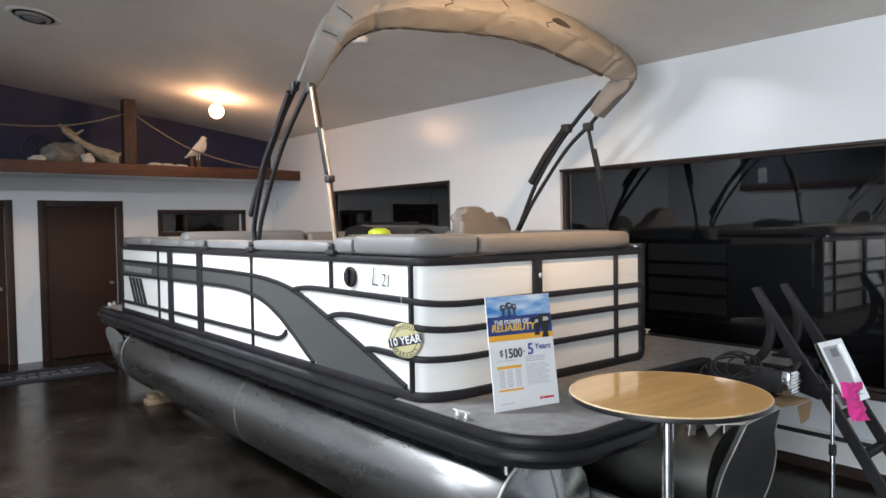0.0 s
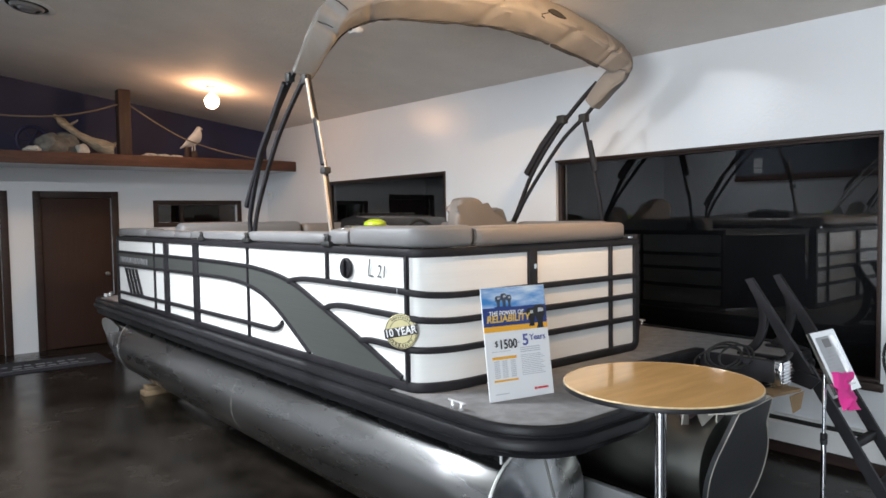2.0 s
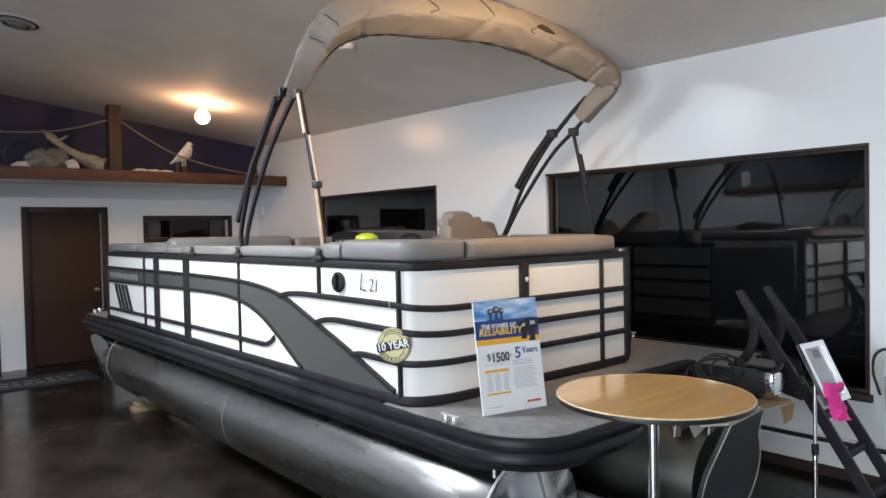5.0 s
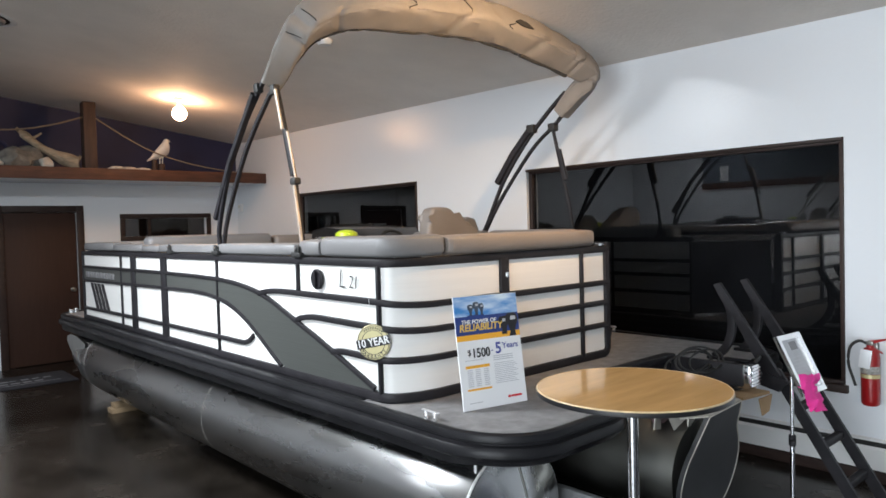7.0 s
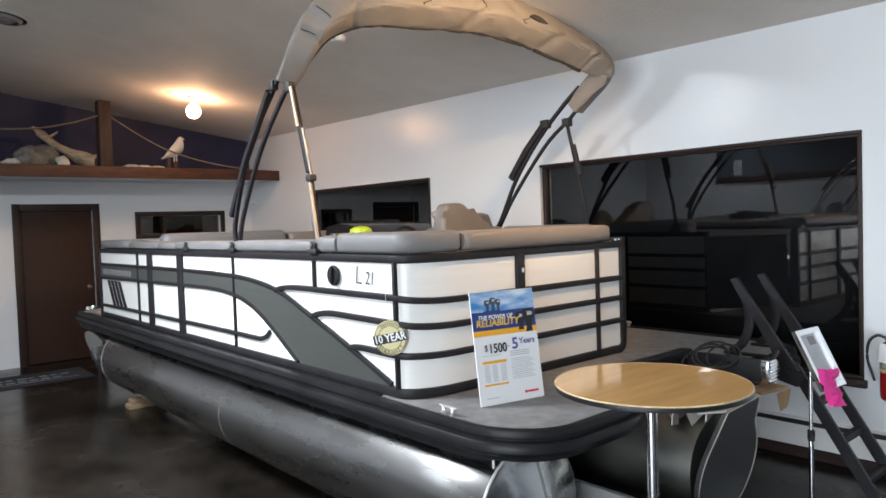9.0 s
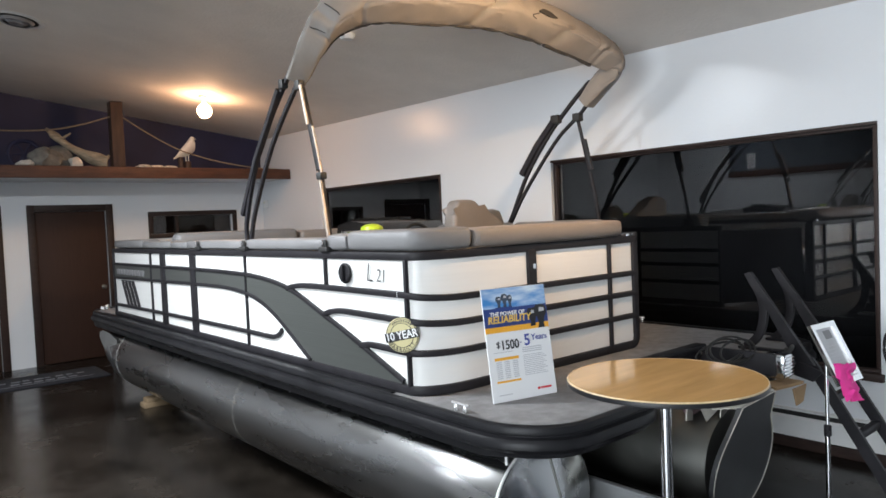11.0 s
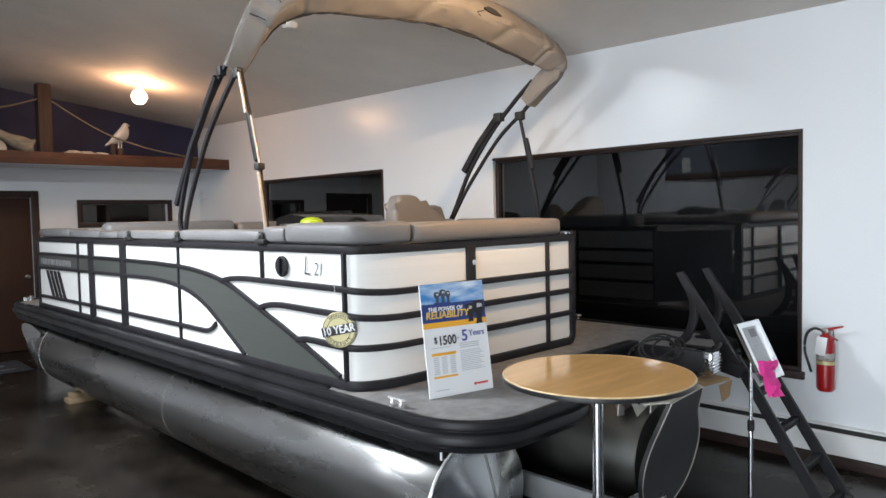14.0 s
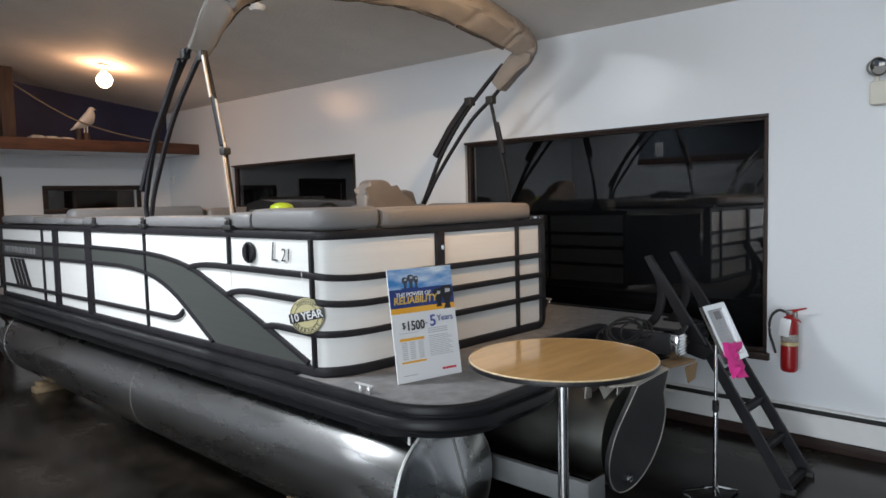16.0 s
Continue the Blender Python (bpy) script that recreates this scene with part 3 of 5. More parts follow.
# rails
whole = side_path(FY, TY + RY + 0.02) + corner_path() + stern_path(PX + RX + 0.03, 3.75)
low = side_path(FY, TY + RY + 0.02) + corner_path() + stern_path(PX + RX + 0.03, 3.705)
part("top_rail", sweep([(x - nx * 0.012, y - ny * 0.012, 1.515) for x, y, (nx, ny) in whole], rect_profile(0.024, 0.021, 0.009), [(nx, ny, 0) for x, y, (nx, ny) in whole]), M_BLACK, boat)
part("bottom_rail", sweep([(x - nx * 0.008, y - ny * 0.008, 0.860) for x, y, (nx, ny) in low], rect_profile(0.022, 0.024, 0.009), [(nx, ny, 0) for x, y, (nx, ny) in low]), M_BLACK, boat)
stern = corner_path() + stern_path(PX + RX + 0.03, 3.74)
rail(side_path(3.845, 2.63, 0.05) + stern, lerp([(TY, 1.305), (2.61, 1.326), (3.52, 1.332), (3.66, 1.329), (3.74, 1.322), (3.80, 1.313), (3.845, 1.302)]))
rail(side_path(3.40, 2.63, 0.05) + stern, lerp([(TY, 1.180), (2.61, 1.200), (3.18, 1.208), (3.27, 1.204), (3.34, 1.194), (3.40, 1.176)]))
rail(side_path(3.035, 2.63, 0.05) + stern, lerp([(TY, 1.040), (2.61, 1.045), (2.92, 1.050), (2.98, 1.046), (3.035, 1.036)]))
hook = smooth_path([(PX, 7.70, 0.955), (PX, 6.2, 0.968), (PX, 4.6, 0.975), (PX, 4.14, 0.974), (PX, 4.05, 0.981), (PX, 3.985, 1.003), (PX, 3.94, 1.035)], 6)
part("rail", sweep(hook, rect_profile(0.014, 0.015, 0.007), (-1, 0, 0)), M_BLACK, boat)


def post(y, z0, z1, w):
    part("fence_post", box(PX - 0.014, PX + 0.012, y - w / 2, y + w / 2, z0, z1, 0.005), M_BLACK, boat)


for y, z0, z1, w in ((7.70, 0.87, 1.50, 0.04), (6.49, 0.87, 1.50, 0.022), (6.16, 0.865, 1.505, 0.11), (5.44, 0.865, 1.505, 0.11), (4.45, 0.87, 1.50, 0.020),
                     (3.37, 1.335, 1.50, 0.022), (2.612, 0.87, 1.50, 0.022)):
    post(y, z0, z1, w)
for x, w in ((2.80, 0.062), (3.48, 0.022), (3.735, 0.045)):
    part("fence_post", box(x - w / 2, x + w / 2, TY - 0.016, TY + 0.012, 0.925 if x > 3.7 else 0.865, 1.505, 0.005), M_BLACK, boat)
bend = smooth_path([(3.68, TY + 0.004, 0.860), (3.702, TY + 0.004, 0.862), (3.722, TY + 0.004, 0.872), (3.734, TY + 0.004, 0.892), (3.737, TY + 0.004, 0.93)], 4)
part("corner_bend", sweep(bend, rect_profile(0.020, 0.022, 0.008), (0, -1, 0)), M_BLACK, boat)
part("gate_hinge", box(3.64, 3.70, TY - 0.02, TY + 0.02, 1.537, 1.552, 0.004), M_CHROME, boat, "small chrome gate hinge")
part("gate_latch", box(2.795, 2.815, TY - 0.026, TY - 0.014, 1.40, 1.43, 0.003), M_CHROME, boat, "small chrome latch")
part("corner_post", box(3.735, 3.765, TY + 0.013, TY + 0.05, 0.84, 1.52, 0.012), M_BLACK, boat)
# starboard side and bow of the fence, open at the stern gate
for a, b in ((2.95, 3.75), (3.75, 4.6), (4.6, 5.6), (5.6, 6.6), (6.6, FY)):
    part("fence_panel", box(SX + 0.004, SX + 0.022, a + 0.012, b - 0.012, 0.862, 1.515), M_PANEL, boat, "white ribbed aluminium fence panel")
    part("fence_post", box(SX + 0.002, SX + 0.036, a - 0.011, a + 0.011, 0.87, 1.50, 0.005), M_BLACK, boat)
for z, h in ((1.515, 0.021), (1.325, 0.015), (1.198, 0.015), (1.042, 0.015), (0.86, 0.024)):
    part("rail", box(SX + 0.001, SX + 0.038, 2.93, FY, z - h, z + h, 0.006), M_BLACK, boat)
for a, b in ((PX + 0.03, 2.95), (3.65, SX)):
    part("fence_panel", box(a, b, FY - 0.03, FY - 0.012, 0.862, 1.515), M_PANEL, boat, "white ribbed aluminium bow panel")
    part("top_rail", box(a, b, FY - 0.035, FY + 0.006, 1.494, 1.536, 0.006), M_BLACK, boat)
# added panel, kept out of sight, so the gap reflected in the glass is dark
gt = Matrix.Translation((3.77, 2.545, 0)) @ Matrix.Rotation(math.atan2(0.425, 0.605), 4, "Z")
part("stern_gate", box(0.0, 0.735, 0.0, 0.02, 0.86, 1.49, 0.008, turn=gt), M_BLACK, boat, "black panel added to darken the stern gap")
part("bow_gate", box(2.96, 3.64, FY - 0.02, FY + 0.01, 0.95, 1.52, 0.01), M_BLACK, boat, "black framed bow gate")
# stripes and lettering near the bow
for k in range(4):
    y = 7.48 - 0.115 * k
    part("stripe", plate([(y, 1.218), (y - 0.082, 1.218), (y - 0.262, 0.966), (y - 0.18, 0.966)], PX - 0.002, PX + 0.004, "x"), M_BLACK, boat, "slanted black stripe")
x = 7.60
for k, w in enumerate((0.07, 0.06, 0.08, 0.08, 0.03, 0.08, 0.06, 0.08, 0.08, 0.08)):
    part("name_mark", box(PX - 0.009, PX - 0.002, x - w, x, 1.275, 1.330, 0.002), M_GREYPL, boat, "grey unreadable raised mark")
    x -= w + 0.022
# filler cap and model number
cap = part("speaker_cap", lathe((PX - 0.004, 3.155, 1.418), [(0.056, 0), (0.056, -0.010), (0.050, -0.016), (0.046, -0.014), (0.001, -0.014)], 32, "x"), M_BLACK, boat, "round black fuel filler cap")
part("ridge", box(PX - 0.035, PX - 0.016, 3.143, 3.167, 1.376, 1.460, 0.005), M_BLACK, cap)
TXT = Matrix(((0, 0, -1, PX - 0.005), (-1, 0, 0, 0), (0, 1, 0, 0), (0, 0, 0, 1)))
part("lettering", text_mesh("L", 0.145, Matrix.Translation((0, 2.925, 1.425)) @ TXT, 0.001, 0.15, bold=-0.003, sx=1.0), M_INK, boat, "black model lettering", False)
part("lettering", text_mesh("21", 0.096, Matrix.Translation((0, 2.822, 1.412)) @ TXT, 0.001, 0.15, bold=-0.001, sx=0.9), M_INK, boat, "black model lettering", False)

# deck sheet with its motor well at the stern
def deck_outline(g):
    x0, x1, y0, y1 = 1.975 - g, 4.60 + g, 1.70 - g, 8.58 + g
    o = arc(x0 + 0.30, y0 + 0.34, 0.30, 180, 270, 10, 0.34) + arc(2.62 + g, y0 + 0.12, 0.16, 270, 360, 6, 0.12)
    o += [(2.80 + g, 2.05 - g), (3.72 - g, 2.05 - g)] + arc(3.88 - g, y0 + 0.12, 0.16, 180, 270, 5, 0.12)
    o += arc(x1 - 0.30, y0 + 0.34, 0.30, 270, 360, 8, 0.34) + arc(x1 - 0.35, y1 - 0.35, 0.35, 0, 90, 8) + arc(x0 + 0.35, y1 - 0.35, 0.35, 90, 180, 8)
    return o


part("deck_floor", plate(deck_outline(-0.012), 0.75, DZ), M_DECK, boat, "grey woven vinyl deck floor")


# black strip laid over the grey deck edge to keep it dark
part("deck_trim", box(1.992, PX - 0.016, 2.72, 8.2, DZ - 0.01, DZ + 0.006, 0.003), M_RUB, boat, "black strip along the deck edge")


def rub_ring(outer_steps):
    """The ribbed extrusion round the deck, a list of (outward, z)."""
    base = deck_outline(0.0)
    pts = [Vector((a, b, 0)) for a, b in base]
    n = len(pts)
    rings = []
    for i, p in enumerate(pts):
        t = (pts[(i + 1) % n] - pts[i - 1]).normalized()
        nrm = Vector((t.y, -t.x, 0))
        lift = 0.040 * max(0, min(1, (2.20 - p.y) / 0.30))          # the skirt is shallower round the stern
        rings.append([(p.x + nrm.x * a, p.y + nrm.y * a, z + (lift if z < 0.71 else 0)) for a, z in outer_steps])
    bm = bmesh.new()
    vs = [[bm.verts.new(q) for q in r] for r in rings]
    k = len(outer_steps)
    for i in range(n):
        a, b = vs[i], vs[(i + 1) % n]
        for j in range(k):
            bm.faces.new((a[j], b[j], b[(j + 1) % k], a[(j + 1) % k]))
    return bm


part("rub_rail", rub_ring([(-0.02, 0.68), (-0.02, 0.846), (0.000, 0.850), (0.016, 0.843), (0.022, 0.828), (0.022, 0.815), (0.014, 0.809), (0.014, 0.803), (0.032, 0.796), (0.042, 0.780), (0.042, 0.758),
                           (0.030, 0.742), (0.014, 0.735), (0.012, 0.70), (0.004, 0.68)]), M_RUB, boat, "black rub rail round the deck")
part("side_skirt", rub_ring([(-0.05, 0.672), (-0.05, 0.705), (0.003, 0.705), (0.004, 0.685), (-0.006, 0.672)]), M_RUB, boat, "black deck side skirt")
part("under_deck", plate(deck_outline(-0.055), 0.722, 0.746), M_BLACK, boat, "dark underside of the deck")
# cleats, nav light at the bow
def cleat(x, y, z):
    c = part("cleat", cyl((x, y - 0.058, z + 0.034), (x, y + 0.058, z + 0.034), 0.007, seg=10, bevel=0.003), M_BRIGHT, boat, "chrome mooring cleat")
    for d in (-0.03, 0.03):
        part("foot", cyl((x, y + d, z), (x, y + d, z + 0.035), 0.013, 0.010, 10), M_BRIGHT, c)


cleat(2.03, 2.215, DZ)
cleat(2.08, 8.36, DZ + 0.01)
cleat(4.56, 3.03, DZ + 0.01)
part("bow_light", lathe((2.16, 8.48, DZ), [(0.03, 0), (0.03, 0.02), (0.022, 0.045), (0.001, 0.055)], 14), M_CHROME, boat, "small chrome bow light")

# pontoon tubes
TR, TZ = 0.312, 0.403


def tube(x, y_aft, y_ring, y_nose):
    # shallow conical end cap, welded on behind the ring
    cap = lambda r: y_aft + (y_ring - y_aft) * (r / TR) ** 1.25
    prof = [(r, cap(r)) for r in (0.004, 0.04, 0.09, 0.15, 0.21, 0.26, 0.29)] + [(TR - 0.004, y_ring - 0.008), (TR, y_ring)] + [(TR, y_ring + (7.42 - y_ring) * k / 12) for k in range(1, 13)]
    bm = lathe((x, 0, TZ), prof, 48, "y")
    t = part("pontoon_tube", bm, M_ALU, boat, "brushed aluminium pontoon tube")
    rings = []
    for k in range(9):
        s = k / 8
        rad = TR * math.sqrt(max(0.0, 1 - s ** 1.7)) + 0.012 * s
        rings.append(ring((x, 7.42 + (y_nose - 7.42) * s, TZ + 0.17 * s * s), (1, 0, 0), (0, 0, 1), rad, 40))
    part("nose_cone", loft(rings), M_ALU, t, "brushed aluminium nose cone")
    bead = [(x + 0.012 + 0.05 * h * h, cap(math.hypot(0.012 + 0.05 * h * h, h)) - 0.002, TZ + h) for h in [0.29 - 0.58 * k / 30 for k in range(31)]]
    part("end_seam", sweep(bead, round_profile(0.0045, 6), (0, -1, 0)), M_ALUDARK, t, "dull welded seam down the end cap")
    for yy, h, m in ((y_ring, 0.0065, M_WELD), (4.55, 0.0022, M_SHEET), (7.42, 0.003, M_WELD)):
        part("weld_seam", lathe((x, yy, TZ), [(TR - 0.003, -h), (TR + h * 0.4, -h * 0.5), (TR + h * 0.4, h * 0.5), (TR - 0.003, h)], 48, "y"), m, t, "bright weld bead")
    return t


tube(2.26, 1.845, 1.955, 8.62)
tube(4.24, 2.10, 2.40, 8.62)
part("splash_fin", plate([(7.50, 0.60), (7.80, 0.648), (8.02, 0.655), (8.15, 0.625), (8.17, 0.575), (8.10, 0.515), (7.98, 0.455), (7.82, 0.415), (7.62, 0.40)], 1.985, 1.991, "x"), M_SPLASH, boat, "pale aluminium splash plate")
for y in (1.98, 2.1):
    part("lifting_strake", box(2.24, 2.28, y, y + 0.012, 0.60, 0.75, 0.002), M_ALU, boat)
part("bracket", box(2.255, 2.275, 2.20, 2.25, 0.60, 0.74, 0.003), M_WHITE, boat, "white strap hanging from deck")
part("tie_strap", sweep(smooth_path([(2.062, 1.975, 0.74), (2.064, 1.975, 0.69), (2.066, 1.977, 0.645)], 5), round_profile(0.006, 6)), M_WHITE, boat, "white strap below the deck")

# centre tube with the flat motor plate at its end
cx, cz, cr = 3.215, 0.455, 0.262
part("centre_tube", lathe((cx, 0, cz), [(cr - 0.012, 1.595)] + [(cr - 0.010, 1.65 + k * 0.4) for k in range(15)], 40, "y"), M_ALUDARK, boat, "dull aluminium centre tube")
o = arc(cx, cz, cr + 0.008, 150, 390, 40) + [(cx + 0.19, 0.66), (cx + 0.195, 0.785), (cx - 0.12, 0.765), (cx - 0.175, 0.68)]


def raked(b):
    """The motor plate leans: its foot stands further forward than its head."""
    return 1.47 + 0.20 * (0.77 - b)


mp_ = part("motor_plate", loft([[(a, raked(b) + d, b) for a, b in o] for d in (0.0, 0.024)]), M_PLATE, boat, "flat dark grey motor mounting plate")
edge = [(a, raked(b) - 0.001, b) for a, b in o]
part("plate_edge", sweep(edge + edge[:1], round_profile(0.0032, 6), (0, -1, 0)), M_SHEET, mp_, "bright worn metal edge")
# head of the plate: bent flange, gussets and torn packing
part("head_flange", loft([[(cx - 0.13, 1.475, 0.772 - d), (cx + 0.20, 1.475, 0.790 - d), (cx + 0.21, 1.60, 0.800 - d), (cx - 0.02, 1.66, 0.765 - d), (cx - 0.16, 1.60, 0.745 - d)] for d in (0.0, 0.006)]), M_SHEET, mp_, "bent aluminium head flange", False)
for gx, gy, w, h, tl in ((cx - 0.22, 1.68, 0.050, 0.055, 14), (cx - 0.13, 1.64, 0.038, 0.045, -22), (cx - 0.05, 1.60, 0.045, 0.035, 8), (cx + 0.08, 1.57, 0.045, 0.03, -12)):
    tw = Matrix.Translation((gx, gy, 0.735)) @ Matrix.Rotation(radians(tl), 4, "Z") @ Matrix.Rotation(radians(tl * 1.3), 4, "Y")
    g = part("gusset", loft([[tw @ Vector(q) for q in ((-w, d, -0.05), (w, d, -0.04), (w * 0.7, d, h * 0.6), (0.1 * w, d, h), (-w * 0.9, d, h * 0.4))] for d in (-0.003, 0.003)]), M_SHEET, mp_, "bent aluminium bracket", False)
    part("bolt", cyl(tw @ Vector((0, -0.012, 0.01)), tw @ Vector((0, 0.0, 0.01)), 0.009, seg=8), M_CHROME, g)
part("drain_boss", cyl((cx - 0.06, raked(0.27) - 0.02, 0.27), (cx - 0.06, raked(0.27) + 0.005, 0.27), 0.026, seg=16), M_PLATE, mp_)
part("drain_plug", cyl((cx - 0.06, raked(0.27) - 0.03, 0.27), (cx - 0.06, raked(0.27) - 0.019, 0.27), 0.017, seg=8), M_CHROME, mp_)
part("crumpled_wrap", lump((cx - 0.06, 1.74, 0.755), 0.12, 0.08, 0.055, 5, 0.9), mat("dull_plastic_wrap", (0.20, 0.13, 0.14), 0.35, noise_scale=12, vary=0.4), boat, "crumpled dark plastic wrap")
ks = part("skid_channel", box(2.665, 2.70, 1.49, 4.2, 0.30, 0.415, 0.004), mat("pale_grey_metal", (0.19, 0.195, 0.20), 0.5, 0.2, noise_scale=6, vary=0.12), boat, "pale grey metal channel beside centre tube")
part("end_plate", box(2.66, 2.80, 1.478, 1.489, 0.27, 0.42, 0.002), bpy.data.materials["pale_grey_metal"], ks)
part("transom_riser", box(2.84, 3.70, 2.02, 2.05, 0.66, 0.90, 0.006), M_BLACK, boat, "black motor well wall")
part("well_rim", box(2.83, 3.71, 1.99, 2.06, 0.88, 0.915, 0.008), M_BLACK, boat)
part("well_side", box(3.70, 3.725, 1.60, 2.02, 0.78, 0.90, 0.006), M_BLACK, boat)
for k, (lx, ly, r1, r2, lean, off) in enumerate(((3.62, 1.80, 0.20, 0.075, 0.6, 0.0), (3.60, 1.82, 0.17, 0.062, 0.9, 0.3), (3.66, 1.78, 0.14, 0.055, 1.2, 0.8), (3.58, 1.84, 0.22, 0.045, 1.3, 0.4))):
    loop = [(lx + r1 * math.cos(a), ly + r2 * lean * math.sin(a), 0.875 + r2 * 0.55 + r2 * 0.8 * math.sin(a + off)) for a in [math.pi * 2 * i / 30 for i in range(31)]]
    part("rigging_cable", sweep(loop, round_profile(0.006, 6)), M_RUBBER, boat, "coiled black rigging cable")
bx = part("connector_box", box(3.715, 3.825, 1.56, 1.68, 0.765, 0.895, 0.012), M_CHROME, boat, "ribbed shiny connector box")
for k in range(6):
    part("rib", box(3.720, 3.820, 1.552, 1.56, 0.782 + 0.018 * k, 0.791 + 0.018 * k, 0.002), M_CHROME, bx)
part("rigging_cable", sweep(smooth_path([(3.825, 1.62, 0.84), (3.95, 1.62, 0.90), (4.02, 1.66, 0.87), (4.10, 1.72, 0.85)], 6), round_profile(0.012, 8)), M_RUBBER, boat)
part("cardboard_pad", plate([(3.60, 1.55), (3.83, 1.51), (3.85, 1.62), (3.62, 1.66)], 0.735, 0.75), M_CARD, boat, "brown cardboard pad under box")
part("cardboard_flap", plate([(3.72, 0.64), (3.80, 0.65), (3.84, 0.735), (3.68, 0.735)], 1.50, 1.506, "y"), M_CARD, boat, "hanging cardboard flap")

# boarding ladder on the starboard platform, let down to the floor
def stringer(x, dx):
    s = part("stringer", plate([(1.940, 1.288), (1.900, 1.300), (1.550, 0.785), (1.630, 0.750), (1.690, 0.865), (1.748, 0.970), (1.825, 1.110)], x - 0.014, x + 0.014, "x"), M_BLACK, boat, "flat black upper ladder stringer")
    inner = smooth_path([(x, 1.900, 1.26), (x, 1.850, 1.17), (x, 1.831, 1.08), (x, 1.842, 0.98), (x, 1.882, 0.90), (x, 1.942, 0.850)], 6)
    part("curved_brace", sweep(inner, rect_profile(0.013, 0.024, 0.003), (1, 0, 0)), M_BLACK, s)
    part("deck_foot", box(x - 0.02, x + 0.02, 1.72, 1.985, DZ, DZ + 0.018, 0.004), M_BLACK, s)
    part("lower_stringer", plate([(1.625, 0.800), (1.570, 0.825), (1.072, 0.028), (1.088, 0.0), (1.128, 0.0)], x + dx, x + dx + 0.022, "x"), M_BLACK, s, "flat black folding stringer")
    part("hinge_bolt", cyl((x - 0.02, 1.60, 0.775), (x + 0.045, 1.60, 0.775), 0.012, seg=10), M_CHROME, s)
    part("floor_foot", box(x + dx - 0.006, x + dx + 0.028, 1.062, 1.140, 0.0, 0.03, 0.006), M_RUBBER, s)
    return s


stringer(4.075, 0.016)
stringer(4.425, -0.006)
for k, z in enumerate((0.605, 0.415, 0.22, 0.03)):
    y = 1.092 + 0.63 * z
    part("rung", box(4.112, 4.420, y - 0.012, y + 0.030, z - 0.020, z + 0.020, 0.005), M_BLACK, boat, "flat black ladder rung")
part("stay", plate([(1.62, 0.80), (1.72, 0.74), (1.55, 0.70), (1.50, 0.76)], 4.04, 4.06, "x"), M_BLACK, boat)

# cushions
def cushion(name, b, bevel=0.05, m=M_VINYL, label="grey vinyl backrest cushion"):
    return part(name, box(*b, bevel, seg=4), m, boat, label)


def bolster(path, z0, z1, width, m=M_VINYL, label="grey vinyl backrest cushion", proud=0.008):
    """A padded backrest following the fence inside it."""
    pr = []
    for k in range(20):
        a = 2 * math.pi * k / 20
        ca, sa = math.cos(a), math.sin(a)
        pr.append((math.copysign(abs(ca) ** 0.45, ca) * width / 2, math.copysign(abs(sa) ** 0.45, sa) * (z1 - z0) / 2))
    pts = [(x - nx * (width / 2 - proud), y - ny * (width / 2 - proud), (z0 + z1) / 2) for x, y, (nx, ny) in path]
    nr = [(nx, ny, 0) for x, y, (nx, ny) in path]
    rings = []
    n = len(pts)
    for i, p in enumerate(pts):
        s = (0.82, 0.95)[min(i, n - 1 - i)] if min(i, n - 1 - i) < 2 else 1.0
        rings.append([(p[0] + nr[i][0] * a * s, p[1] + nr[i][1] * a * s, p[2] + c * s) for a, c in pr])
    return part("backrest", loft(rings), m, boat, label)


def ends(path):
    """Adds short end steps to a path, for rounded ends."""
    (x0, y0, n0), (x1, y1, n1) = path[0], path[1]
    (xa, ya, na), (xb, yb, nb) = path[-1], path[-2]
    k0, k1 = 0.02 / math.hypot(x1 - x0, y1 - y0), 0.02 / math.hypot(xb - xa, yb - ya)
    return [path[0], (x0 + (x1 - x0) * k0, y0 + (y1 - y0) * k0, n0)] + path[1:-1] + [(xa + (xb - xa) * k1, ya + (yb - ya) * k1, na), path[-1]]


bolster(ends(side_path(3.14, TY + RY + 0.01, 0.1) + corner_path() + [(2.36, TY, (0, -1.0)), (2.385, TY, (0, -1.0))]), 1.537, 1.648, 0.20)
bolster(ends(stern_path(2.395, 3.60, 6)), 1.536, 1.642, 0.24, M_VINYLTAN, "grey vinyl backrest cushion", 0.035)
bolster(ends(side_path(3.36, 3.16, 0.1)), 1.537, 1.632, 0.16)
bolster(ends(side_path(4.45, 3.38, 0.2)), 1.537, 1.612, 0.18)
bolster(ends(side_path(5.55, 4.47, 0.2)), 1.537, 1.606, 0.18)
bolster(ends(side_path(5.95, 5.57, 0.2)), 1.537, 1.598, 0.16)
bolster(ends(side_path(7.66, 6.75, 0.2)), 1.537, 1.622, 0.20)
bolster(ends(side_path(6.73, 5.97, 0.2)), 1.537, 1.606, 0.18)
for a, b in ((3.15, 4.0), (4.1, 5.0), (5.2, 6.3), (6.35, 7.6)):
    cushion("backrest", (SX - 0.20, SX - 0.01, a, b, 1.40, 1.64 if b < 7 else 1.61), 0.05, M_VINYL)
cushion("seat", (2.1, 2.75, 2.72, 7.6, 1.08, 1.24), 0.05, M_VINYL, "grey vinyl bench seat")
# bench bases coloured black to darken the reflected stern gap
part("seat_base", box(2.12, 2.68, 2.72, 7.6, DZ, 1.08, 0.01), M_CONSOLE, boat, "black moulded bench base")
part("seat_base", box(2.70, 3.58, 2.54, 3.02, DZ, 1.08, 0.01), M_CONSOLE, boat, "black moulded bench base")
